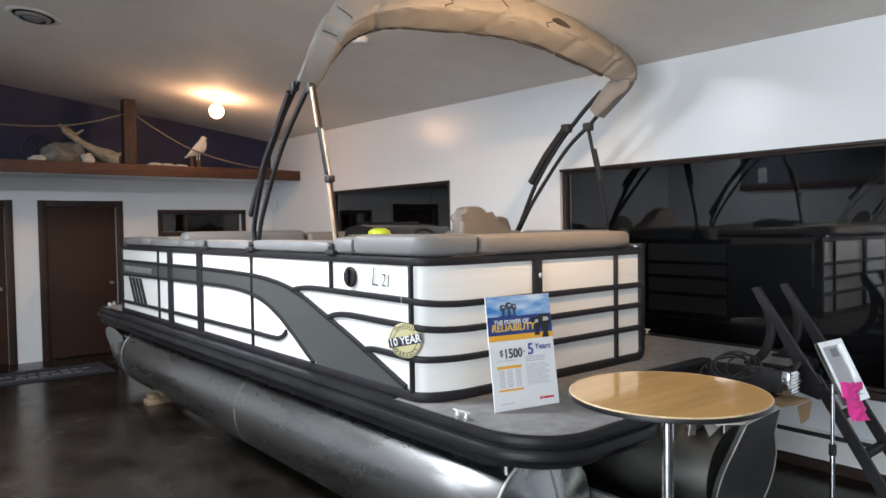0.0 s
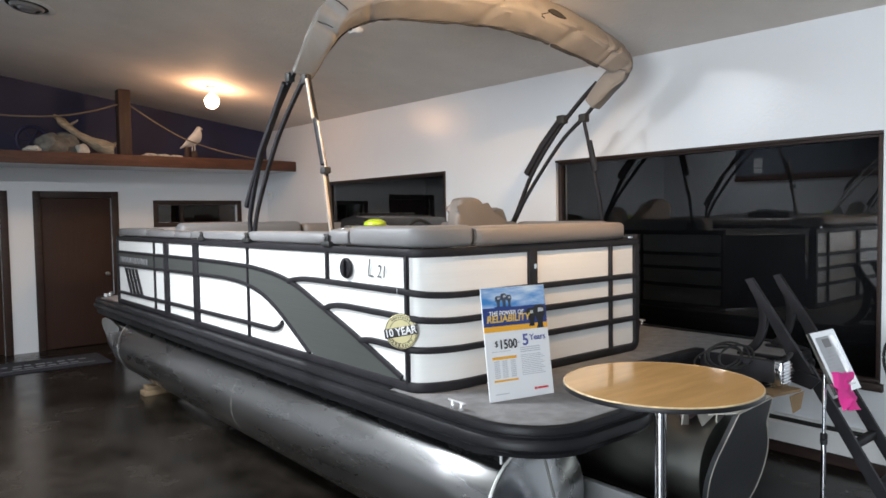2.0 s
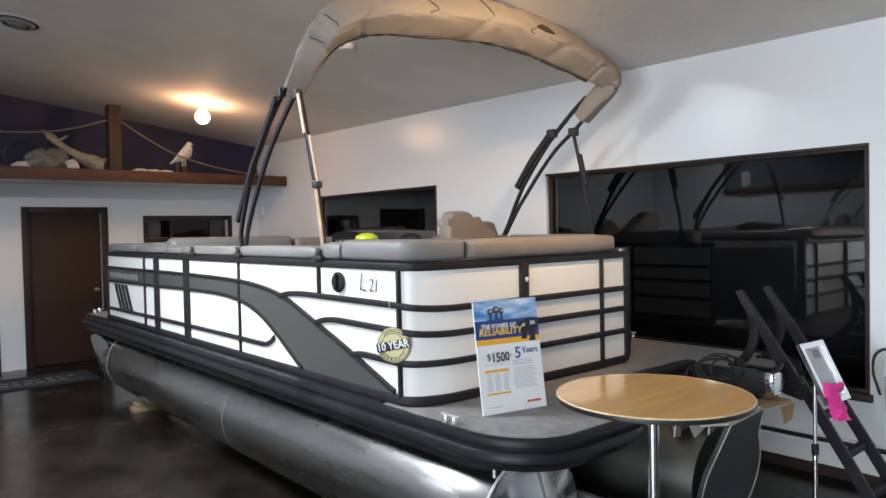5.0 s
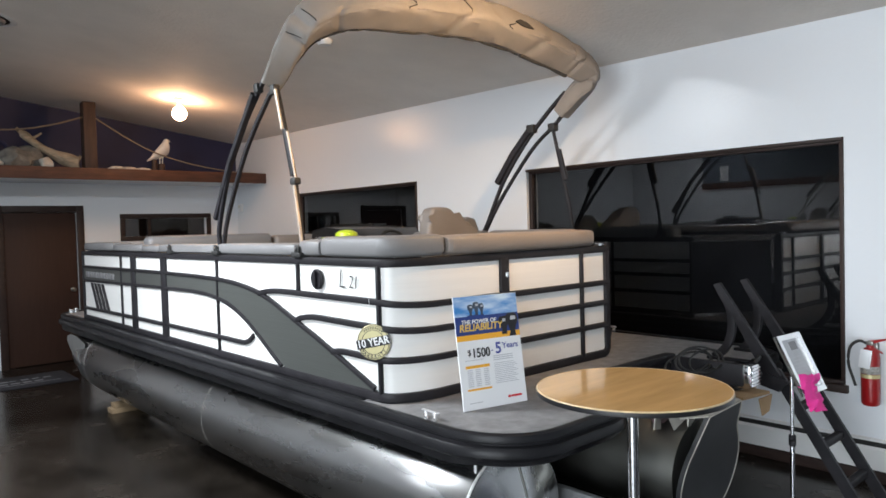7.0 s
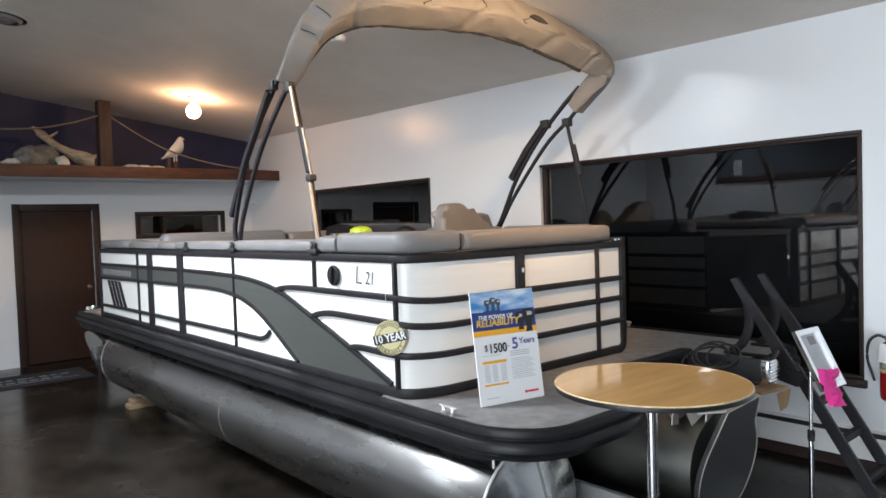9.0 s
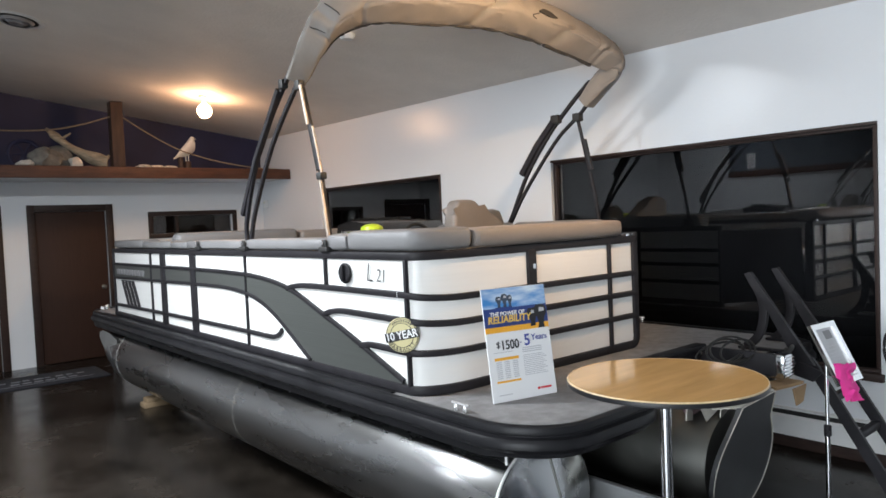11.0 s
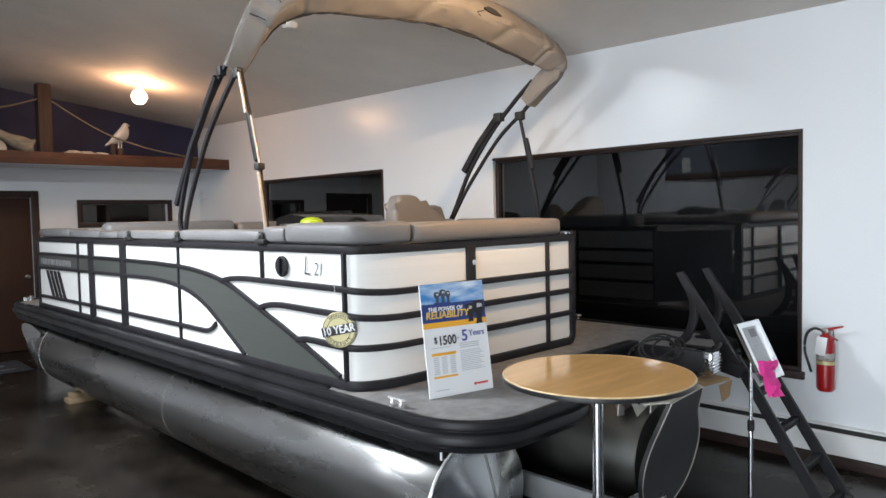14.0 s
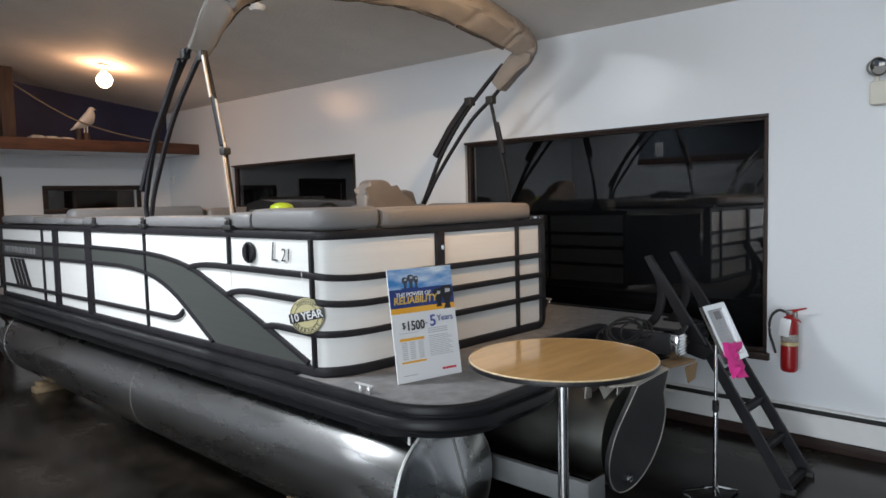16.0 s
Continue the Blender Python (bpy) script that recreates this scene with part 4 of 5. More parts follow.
cushion("seat", (2.4, 3.6, 2.52, 3.1, 1.08, 1.24), 0.05, M_VINYL, "grey vinyl bench seat")
cushion("bow_seat_back", (2.21, 3.42, 6.2, 6.38, 1.40, 1.668), 0.05, M_VINYL, "grey vinyl bow seat back")
cushion("bow_seat_back", (3.45, 4.25, 6.2, 6.38, 1.40, 1.645), 0.05, M_VINYLTAN, "taupe vinyl bow seat back")

# helm: console, wheel, chair
hc = part("helm_console", box(3.62, 4.42, 5.05, 5.75, DZ, 1.56, 0.06, seg=3), M_CONSOLE, boat, "glossy black helm console")
part("dash", plate([(5.02, 1.54), (5.75, 1.54), (5.72, 1.675), (5.50, 1.71), (5.20, 1.68)], 3.58, 4.44, "x"), M_CONSOLE, hc, "glossy black dashboard hood")
part("windscreen", box(3.66, 4.38, 5.60, 5.606, 1.67, 1.735), M_CONSOLE, hc, "low smoked windscreen")
wheel = part("steering_wheel", sweep([(3.98 + 0.17 * math.cos(a), 4.96 + 0.05 * math.sin(a), 1.50 + 0.16 * math.sin(a)) for a in [math.pi * 2 * k / 28 for k in range(29)]], round_profile(0.016, 8)), M_RUBBER, hc)
for a in (0.3, 2.4, 4.5):
    part("spoke", cyl((3.98, 4.98, 1.50), (3.98 + 0.165 * math.cos(a), 4.96 + 0.05 * math.sin(a), 1.50 + 0.155 * math.sin(a)), 0.008, seg=8), M_CHROME, wheel)
part("throttle", cyl((4.30, 4.98, 1.58), (4.30, 4.93, 1.70), 0.012, seg=8), M_CHROME, hc)
part("drink_rail", box(3.20, 3.60, 4.95, 5.05, 1.60, 1.625, 0.006), M_CHROME, hc, "bright chrome grab rail")
chair = part("helm_chair", box(3.68, 4.22, 4.05, 4.62, 1.22, 1.38, 0.06, seg=3), M_VINYLTAN, boat, "taupe vinyl helm chair")
part("pedestal", cyl((3.95, 4.35, DZ), (3.95, 4.35, 1.22), 0.05, seg=16), M_BLACK, chair)
o = [(3.66, 1.30), (4.22, 1.30), (4.24, 1.58), (4.19, 1.66), (4.08, 1.725), (3.965, 1.765), (3.925, 1.81), (3.875, 1.838), (3.735, 1.838), (3.69, 1.815), (3.685, 1.755), (3.66, 1.70)]
bm = plate(o, 3.98, 4.12, "y")
bmesh.ops.bevel(bm, geom=list(bm.edges), offset=0.035, segments=4, profile=0.5, affect="EDGES")
part("chair_back", bm, M_VINYLTAN, chair, "taupe padded chair back with headrest")
bm = plate([(4.06, 1.40), (4.42, 1.40), (4.41, 1.60), (4.345, 1.745), (4.25, 1.765), (4.17, 1.72)], 4.16, 4.26, "y")
bmesh.ops.bevel(bm, geom=list(bm.edges), offset=0.025, segments=3, profile=0.5, affect="EDGES")
part("side_bolster", bm, M_VINYL, chair, "grey padded side bolster")
for o in (chair, *chair.children):
    for v in o.data.vertices:
        v.co.x -= 0.09
# tray and rings are added; the polish gives small glints beside the float
tray = part("drink_tray", box(3.00, 3.56, 4.60, 4.95, 1.555, 1.598, 0.012), M_CONSOLE, hc, "glossy black tray added under the bright rings")
for dx_, dy_ in ((3.07, 4.68), (3.17, 4.84), (3.08, 4.86)):
    part("drink_holder", lathe((dx_, dy_, 1.598), [(0.042, -0.004), (0.048, 0.0), (0.048, 0.010), (0.040, 0.012), (0.036, 0.004), (0.036, -0.004)], 20, hollow=True), M_BRIGHT, tray, "polished ring added for a bright speck")
part("lime_float", lathe((3.30, 4.72, 1.60), [(0.001, 0), (0.07, 0.005), (0.095, 0.03), (0.088, 0.055), (0.05, 0.075), (0.001, 0.08)], 24), M_LIME, boat, "lime yellow oval float")

# bimini top folded in its boot
def strut(pts, a, b, m=M_BLACK, name="bimini_tube", label=""):
    return part(name, sweep(pts, rect_profile(a, b, min(a, b) * 0.6), (-1, 0, 0)), m, boat, label)


def mount(x, y, z):
    out = -1 if x < 3 else 1
    xa, xb = sorted((x + out * 0.050, x - out * 0.028))
    p = part("bimini_mount", box(xa, xb, y - 0.048, y + 0.048, z - 0.004, z + 0.024, 0.007), M_RUBBER, boat, "black bimini deck mount")
    part("mount_ear", box(xa + 0.008, xa + 0.020, y - 0.026, y + 0.026, z + 0.020, z + 0.066, 0.008), M_RUBBER, p)
    part("mount_ear", box(xb - 0.020, xb - 0.008, y - 0.026, y + 0.026, z + 0.020, z + 0.066, 0.008), M_RUBBER, p)
    part("mount_pin", cyl((xa, y, z + 0.046), (xb, y, z + 0.046), 0.009, seg=10), M_CHROME, p)


mount(2.08, 5.27, 1.537)
mount(2.08, 4.43, 1.537)
mount(2.08, 3.35, 1.537)
strut(smooth_path([(2.08, 4.43, 1.57), (2.08, 4.425, 1.75), (2.08, 4.17, 2.20), (2.10, 3.775, 2.60), (2.125, 3.665, 2.70)], 6), 0.014, 0.016)
strut(smooth_path([(2.10, 4.42, 1.60), (2.10, 4.33, 1.80), (2.10, 4.03, 2.21), (2.11, 3.68, 2.54), (2.13, 3.575, 2.66)], 6), 0.013, 0.015)
strut([(2.075, 4.47, 1.78), (2.075, 4.22, 2.14), (2.08, 3.865, 2.53)], 0.020, 0.021, name="slide_sleeve")
part("clamp", box(2.068, 2.114, 3.80, 3.855, 2.53, 2.59, 0.01), M_RUBBER, boat)
part("clamp", box(2.072, 2.118, 3.605, 3.66, 2.49, 2.55, 0.01), M_RUBBER, boat)
strut([(2.09, 3.35, 1.58), (2.09, 3.42, 1.98), (2.09, 3.59, 2.52)], 0.012, 0.012, name="brace_tube")
strut([(2.075, 3.345, 1.60), (2.075, 3.415, 1.96)], 0.008, 0.011, M_BARE, "brace_strut", "bare metal brace")
strut([(2.078, 3.420, 2.00), (2.078, 3.497, 2.27)], 0.013, 0.019, M_BLACK, "slide_sleeve")
strut([(2.070, 3.378, 1.97), (2.070, 3.458, 2.255)], 0.006, 0.007, M_BARE, "brace_strut", "bare metal brace")
part("clamp", box(2.055, 2.10, 3.37, 3.425, 1.945, 1.985, 0.008), M_RUBBER, boat)
strut([(2.07, 3.515, 2.27), (2.07, 3.58, 2.51)], 0.007, 0.011, M_BARE, "brace_strut", "bare metal brace")
strut(smooth_path([(4.405, 4.33, 1.55), (4.405, 4.20, 1.65), (4.405, 3.98, 2.03), (4.405, 3.72, 2.34), (4.41, 3.48, 2.56), (4.415, 3.30, 2.70)], 6), 0.014, 0.016)
strut(smooth_path([(4.405, 4.20, 1.62), (4.405, 4.00, 1.90), (4.405, 3.65, 2.28), (4.405, 3.40, 2.46), (4.41, 3.30, 2.56), (4.415, 3.24, 2.66)], 6), 0.013, 0.014)
strut([(4.395, 4.03, 2.04), (4.395, 3.85, 2.26), (4.395, 3.66, 2.44)], 0.020, 0.028, name="slide_sleeve")
part("clamp", box(4.375, 4.435, 3.60, 3.68, 2.42, 2.49, 0.01), M_RUBBER, boat)
strut([(4.405, 3.24, 1.56), (4.405, 3.27, 1.80), (4.405, 3.425, 2.45)], 0.012, 0.012, name="brace_tube")
strut([(4.395, 3.30, 2.02), (4.395, 3.36, 2.26)], 0.014, 0.022, name="slide_sleeve")
part("clamp", box(4.375, 4.435, 3.385, 3.455, 2.41, 2.475, 0.01), M_RUBBER, boat)
mount(4.41, 3.24, 1.537)
mount(4.41, 4.34, 1.537)
bow = smooth_path([(2.120, 3.705, 2.575), (2.138, 3.535, 2.74), (2.188, 3.40, 2.87), (2.315, 3.315, 2.955), (2.52, 3.24, 2.995), (2.93, 3.20, 3.03), (3.32, 3.18, 3.05),
                   (3.74, 3.17, 3.025), (4.10, 3.14, 2.945), (4.285, 3.10, 2.875), (4.395, 3.07, 2.815), (4.42, 3.10, 2.75), (4.415, 3.22, 2.65), (4.41, 3.34, 2.54)], 14)
rings = []
N = len(bow)
for i, p in enumerate(bow):
    s = i / (N - 1)
    t = (bow[min(i + 1, N - 1)] - bow[max(i - 1, 0)]).normalized()
    n = Vector((0, -1, 0.15))
    n = (n - t * n.dot(t)).normalized()
    b = t.cross(n)
    mid = math.sin(math.pi * min(1, max(0, (s + 0.02) / 1.04))) ** 0.6
    rr = []
    for k in range(36):
        a = 2 * math.pi * k / 36
        q = Vector((p.x * 3.2, math.cos(a) * 0.9, math.sin(a) * 0.9))
        crease = abs(noise.noise(Vector((p.x * 3.5 + 2.4 * math.cos(a), p.z * 4 + 2.0 * math.sin(a), 4.0))))
        fold = abs(noise.noise(Vector((p.x * 8 - 4.0 * math.sin(a), p.z * 8 + 3.0 * math.cos(a), 9.0))))
        w = 1 - 0.10 * max(0, min(1, (s - 0.68) / 0.08)) + 0.05 * noise.noise(q) - 0.45 * max(0, 0.14 - crease) - 0.12 * max(0, 0.10 - fold)
        for s0, ph, deep in ((0.10, 0.4, 0.10), (0.17, -0.3, 0.12), (0.25, 0.9, 0.08), (0.335, 0.2, 0.10), (0.43, 0.7, 0.12), (0.50, -0.2, 0.08), (0.575, 0.8, 0.15), (0.64, 0.3, 0.12), (0.70, 0.9, 0.14), (0.755, 0.1, 0.10), (0.815, 0.6, 0.12)):
            w -= 1.5 * deep * math.exp(-((s - s0 - 0.022 * math.sin(a + 3 * ph)) / 0.007) ** 2) * max(0.0, math.cos(a - ph))
        ca, sa = math.cos(a), math.sin(a)
        qa, qb = math.copysign(abs(ca) ** 0.34, ca), math.copysign(abs(sa) ** 0.34, sa)
        turn = -0.45 if s < 0.86 else -0.45 + 3.0 * (s - 0.86)
        qa, qb = qa * math.cos(turn) - qb * math.sin(turn), qa * math.sin(turn) + qb * math.cos(turn)
        ra = (0.048 + 0.056 * mid) * w * qa
        rb = (0.054 + 0.048 * mid + 0.008 * max(0, 1 - abs(s - 0.80) / 0.10)) * w * qb
        sag = 0.030 * mid * max(0, sa) * (0.6 + 0.4 * noise.noise(Vector((p.x * 1.5, 7, 1))))
        rr.append(p + n * ra + b * rb + Vector((0, 0, -sag)))
    rings.append(rr)
boot = part("canvas_boot", loft(rings), M_CANVAS, boat, "wrinkled taupe canvas boot over folded bimini")
k0 = min(range(N), key=lambda k: abs(bow[k].x - 3.68) + (bow[k].z < 2.9))


def on_boot(k, m):
    """Indices on the boot's skin, m in steps of ten degrees from its front edge."""
    return Vector(rings[k][m % 36])


# the hole is not cut: a near-black disc gives its shaded inside
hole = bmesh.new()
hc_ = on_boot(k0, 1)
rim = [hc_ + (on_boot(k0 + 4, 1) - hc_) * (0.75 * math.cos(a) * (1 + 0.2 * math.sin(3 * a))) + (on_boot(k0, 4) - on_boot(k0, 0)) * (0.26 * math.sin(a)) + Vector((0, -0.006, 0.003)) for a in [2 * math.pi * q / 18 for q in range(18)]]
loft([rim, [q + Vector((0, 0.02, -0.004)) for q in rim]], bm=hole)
part("torn_hole", hole, M_CANVASIN, boot, "torn hole drawn as a near-black disc")
# near-black strips laid on the skin as dark lines
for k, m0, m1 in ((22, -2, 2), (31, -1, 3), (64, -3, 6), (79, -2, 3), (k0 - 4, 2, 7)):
    part("tear", sweep([on_boot(k + int(1.5 * math.sin(q)), q) * 1.0 + Vector((0, -0.003, 0.001)) for q in range(m0, m1)], round_profile(0.0035, 5)), M_CANVASIN, boot, "dark strip laid on the canvas")
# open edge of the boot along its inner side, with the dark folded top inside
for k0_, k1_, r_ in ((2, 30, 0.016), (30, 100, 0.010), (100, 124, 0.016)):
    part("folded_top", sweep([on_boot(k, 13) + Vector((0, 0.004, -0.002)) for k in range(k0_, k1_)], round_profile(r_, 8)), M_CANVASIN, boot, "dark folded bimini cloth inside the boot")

# a second, similar boat on the other side of the showroom, seen in the window's reflection
twin = copy_thing(boat, pose(-4.35, 5.75, 0.0))
twin["label"] = "second white pontoon boat across the showroom"
for o in twin.children:
    if o.name.split(".")[0] in ("bimini_tube", "brace_tube"):
        o.data = o.data.copy()
        o.data.materials[0] = M_BRIGHT

# ---------------------------------------------------------------- things round the boat
def block(x, y):
    b = thing("timber_block", (x, y, 0), "short pine timber block under the pontoon", "block", "blocks under the boat")
    part("timber", box(x - 0.07, x + 0.36, y - 0.07, y + 0.07, 0.0, 0.045, 0.004), M_LUMBER, b)
    part("timber", box(x - 0.04, x + 0.36, y - 0.065, y + 0.065, 0.045, 0.09, 0.004), M_LUMBER, b)


block(2.10, 6.92)
block(2.20, 3.0)
block(4.30, 6.92)
block(4.30, 3.0)

# cocktail table
tb = thing("cocktail_table", (2.28, 1.35, 0), "round honey wood cocktail table on chrome pole", "table")
TT, TRD = 1.07, 0.355
part("tabletop", lathe((2.28, 1.35, TT), [(0.001, -0.018), (TRD - 0.006, -0.018), (TRD - 0.004, -0.002), (TRD - 0.006, 0.0), (0.001, 0.0)], 72), M_WOODTOP, tb, "glossy honey coloured wood top")
part("edge_band", lathe((2.28, 1.35, TT), [(TRD - 0.005, -0.021), (TRD - 0.001, -0.020), (TRD, -0.012), (TRD - 0.001, -0.005), (TRD - 0.0035, -0.004), (TRD - 0.0038, -0.018)], 72), M_EDGE, tb, "black vinyl edge band")
part("worn_rim", lathe((2.28, 1.35, TT), [(TRD - 0.0040, -0.0040), (TRD - 0.0015, -0.0035), (TRD - 0.0035, 0.0006), (TRD - 0.0062, 0.0008)], 72, hollow=True), M_WORN, tb, "pale worn edge of the top")
part("column", cyl((2.28, 1.35, 0.02), (2.28, 1.35, TT - 0.018), 0.021, seg=24), M_CHROME, tb, "chrome column")
part("collar", cyl((2.28, 1.35, TT - 0.045), (2.28, 1.35, TT - 0.018), 0.09, seg=24), M_BLACK, tb)
part("base", lathe((2.28, 1.35, 0), [(0.24, 0), (0.24, 0.012), (0.20, 0.022), (0.03, 0.035), (0.001, 0.035)], 48), M_CHROME, tb, "round chrome base")

# promotional poster leaning on the fence
def on_poster(u, v, d=0.0):
    """Point on the poster: u across, v up, d proud of its face."""
    return P0 + PU * u + PV * v + PN * d


P0 = Vector((2.205, 2.185, DZ + 0.003))
P1 = Vector((2.555, 2.112, DZ + 0.003))
PTOP = Vector((2.240, 2.258, 1.354))
PW = (P1 - P0).length
PU = (P1 - P0).normalized()
PV = PTOP - P0
PV = (PV - PU * PV.dot(PU))
PH = PV.length
PV = PV.normalized()
PN = PU.cross(PV).normalized()
poster = thing("poster", tuple((P0 + P1) / 2), "printed foam board poster leaning on the boat fence", "poster")


def sheet(u0, u1, v0, v1, d0, d1):
    return loft([[on_poster(*q, d) for q in ((u0, v0), (u1, v0), (u1, v1), (u0, v1))] for d in (d0, d1)])


part("board", sheet(0, PW, 0, PH, -0.006, 0.0), M_SIGN, poster, "white foam board")
part("easel_flap", loft([[on_poster(PW * a, 0.30, -0.006), on_poster(PW * b, 0.30, -0.006), (on_poster(PW * b, 0.0, 0) + Vector((0.05, 0.19, 0))), (on_poster(PW * a, 0.0, 0) + Vector((0.05, 0.19, 0)))] if d == 0 else [on_poster(PW * a, 0.303, -0.008), on_poster(PW * b, 0.303, -0.008), (on_poster(PW * b, 0.0, 0) + Vector((0.052, 0.193, 0))), (on_poster(PW * a, 0.0, 0) + Vector((0.052, 0.193, 0)))] for a, b, d in ((0.35, 0.65, 0), (0.35, 0.65, 1))]), M_CARD, poster, "cardboard easel back")
part("sky_print", sheet(0.001, PW - 0.001, PH * 0.80, PH - 0.001, 0.0, 0.0012), M_SKYPRINT, poster, "printed blue sky with clouds")
part("blue_band", sheet(0.001, PW - 0.001, PH * 0.655, PH * 0.82, 0.0, 0.0016), M_PRINTBLUE, poster, "navy printed band")
part("orange_band", sheet(0.001, PW - 0.001, PH * 0.605, PH * 0.655, 0.0, 0.0014), M_PRINTORANGE, poster, "orange printed band")
PM = Matrix((( PU.x, PV.x, PN.x, 0), (PU.y, PV.y, PN.y, 0), (PU.z, PV.z, PN.z, 0), (0, 0, 0, 1)))


def words(body, u, v, size, m, shear=0.0, bold=0.0, sx=1.0, align="CENTER"):
    part("lettering", text_mesh(body, size, Matrix.Translation(on_poster(PW * u, PH * v, 0.0024)) @ PM, 0.0005, shear, align, bold, sx), m, poster, "", False)


words("THE POWER OF", 0.36, 0.768, 0.027, M_SIGN, 0.15, 0.0006)
words("RELIABILITY", 0.385, 0.716, 0.0455, M_YELLOW, 0.15, 0.001, 1.0)
words("$", 0.165, 0.497, 0.040, M_INK)
words("1500", 0.345, 0.487, 0.060, M_INK, 0, 0.0010, 0.85)
words("5", 0.62, 0.508, 0.074, M_PRINTVIOLET, 0, 0.0015)
words("Years", 0.815, 0.527, 0.040, M_PRINTVIOLET, 0, 0.0004)


def bar(u0, u1, v0, v1, m):
    part("print_bar", sheet(PW * u0, PW * u1, PH * v0, PH * v1, 0.0, 0.0012), m, poster, "unreadable small print")


bar(0.50, 0.535, 0.494, 0.500, M_PRINTVIOLET)
bar(0.09, 0.46, 0.36, 0.385, M_PRINTORANGE)
bar(0.09, 0.46, 0.165, 0.182, M_PRINTORANGE)
for k in range(9):
    for u in (0.11, 0.23, 0.36):
        bar(u, u + 0.08, 0.20 + k * 0.0175, 0.208 + k * 0.0175, M_INKGREY)
for k in range(12):
    bar(0.53, 0.90 - 0.03 * (k % 3), 0.20 + k * 0.016, 0.2055 + k * 0.016, M_INKGREY)
for k in range(3):
    bar(0.53, 0.84, 0.405 + k * 0.018, 0.413 + k * 0.018, M_INKGREY)
bar(0.09, 0.38, 0.428, 0.433, M_INKGREY)
bar(0.52, 0.66, 0.752 - 0.082, 0.762 - 0.082, M_SIGN)
bar(0.10, 0.30, 0.055, 0.062, M_INKGREY)
bar(0.75, 0.92, 0.060, 0.078, M_PRINTRED)
bar(0.70, 0.74, 0.058, 0.080, M_PRINTRED)
bar(0.12, 0.62, 0.625, 0.632, M_PRINTBLUE)


def motor(u, v, w, h, m, label, d=0.0022):
    """A printed outboard motor: cowl, waist and leg as flat shapes."""
    cowl = [(-0.5, 0.62), (-0.46, 0.86), (-0.30, 0.98), (0.20, 1.0), (0.45, 0.90), (0.5, 0.66), (0.40, 0.50), (-0.40, 0.50)]
    leg = [(-0.30, 0.50), (0.34, 0.50), (0.22, 0.20), (0.26, 0.0), (-0.28, 0.0), (-0.16, 0.2)]
    for o in (cowl, leg):
        part("motor_print", loft([[on_poster(PW * (u + w * a), PH * (v + h * b), q) for a, b in o] for q in (0.001, d)]), m, poster, label)
    shine = [(-0.1, 0.68), (0.34, 0.70), (0.32, 0.84), (-0.06, 0.86)]
    part("motor_shine", loft([[on_poster(PW * (u + w * a), PH * (v + h * b), q) for a, b in shine] for q in (d, d + 0.0006)]), M_INKGREY, poster, "pale printed shine")


motor(0.25, 0.825, 0.09, 0.10, M_INKNAVY, "grey printed motor on the sky")
motor(0.34, 0.825, 0.10, 0.12, M_INKNAVY, "grey printed motor on the sky")
motor(0.42, 0.825, 0.08, 0.105, M_INKNAVY, "grey printed motor on the sky")
part("boat_print", sheet(PW * 0.19, PW * 0.45, PH * 0.812, PH * 0.828, 0.001, 0.0022), M_PRINTBLUE, poster)
motor(0.75, 0.63, 0.17, 0.165, M_INK, "black printed outboard motor")
motor(0.88, 0.605, 0.20, 0.215, M_INK, "black printed outboard motor", 0.0030)

# round gold warranty tag hanging on the fence
tag = thing("warranty_tag", (2.03, 2.63, 1.06), "round gold printed warranty tag hanging on string", "tag")
tx = PX - 0.034
tag.rotation_euler = (0, 0, radians(32))
part("disc", lathe((tx, 2.625, 1.135), [(0.001, 0.0), (0.084, 0.0), (0.086, -0.002), (0.084, -0.004), (0.001, -0.004)], 40, "x"), M_GOLD, tag, "pale gold round card")
part("ring_print", lathe((tx - 0.004, 2.625, 1.135), [(0.061, 0), (0.061, -0.0012), (0.058, -0.0012), (0.058, 0)], 40, "x", hollow=True), M_INK, tag)
part("ring_print", lathe((tx - 0.004, 2.625, 1.135), [(0.082, 0), (0.082, -0.0012), (0.079, -0.0012), (0.079, 0)], 40, "x", hollow=True), M_INK, tag)
part("band", box(tx - 0.0075, tx - 0.0045, 2.625 - 0.088, 2.625 + 0.088, 1.112, 1.158, 0.001, turn=Matrix.Translation((0, 2.625, 1.135)) @ Matrix.Rotation(radians(-11), 4, "X") @ Matrix.Translation((0, -2.625, -1.135))), M_INK, tag, "black band")
part("lettering", text_mesh("10 YEAR", 0.054, Matrix.Translation((tx - 0.0092, 2.625, 1.135)) @ Matrix.Rotation(radians(-11), 4, "X") @ Matrix(((0, 0, -1, 0), (-1, 0, 0, 0), (0, 1, 0, 0), (0, 0, 0, 1))), 0.0006, 0, "CENTER", 0.0008, 0.85), M_SIGN, tag, "", False)
for k, ch in enumerate("WARRANTY"):
    a = 216 + 108 * k / 7
    part("lettering", text_mesh(ch, 0.021, Matrix.Translation((tx - 0.0052, 2.625 - 0.0705 * math.cos(radians(a)), 1.135 + 0.0705 * math.sin(radians(a)))) @ Matrix(((0, 0, -1, 0), (-1, 0, 0, 0), (0, 1, 0, 0), (0, 0, 0, 1))) @ Matrix.Rotation(radians(a - 270), 4, "Z"), 0.0005, 0, "CENTER", 0.0004), M_INK, tag, "", False)
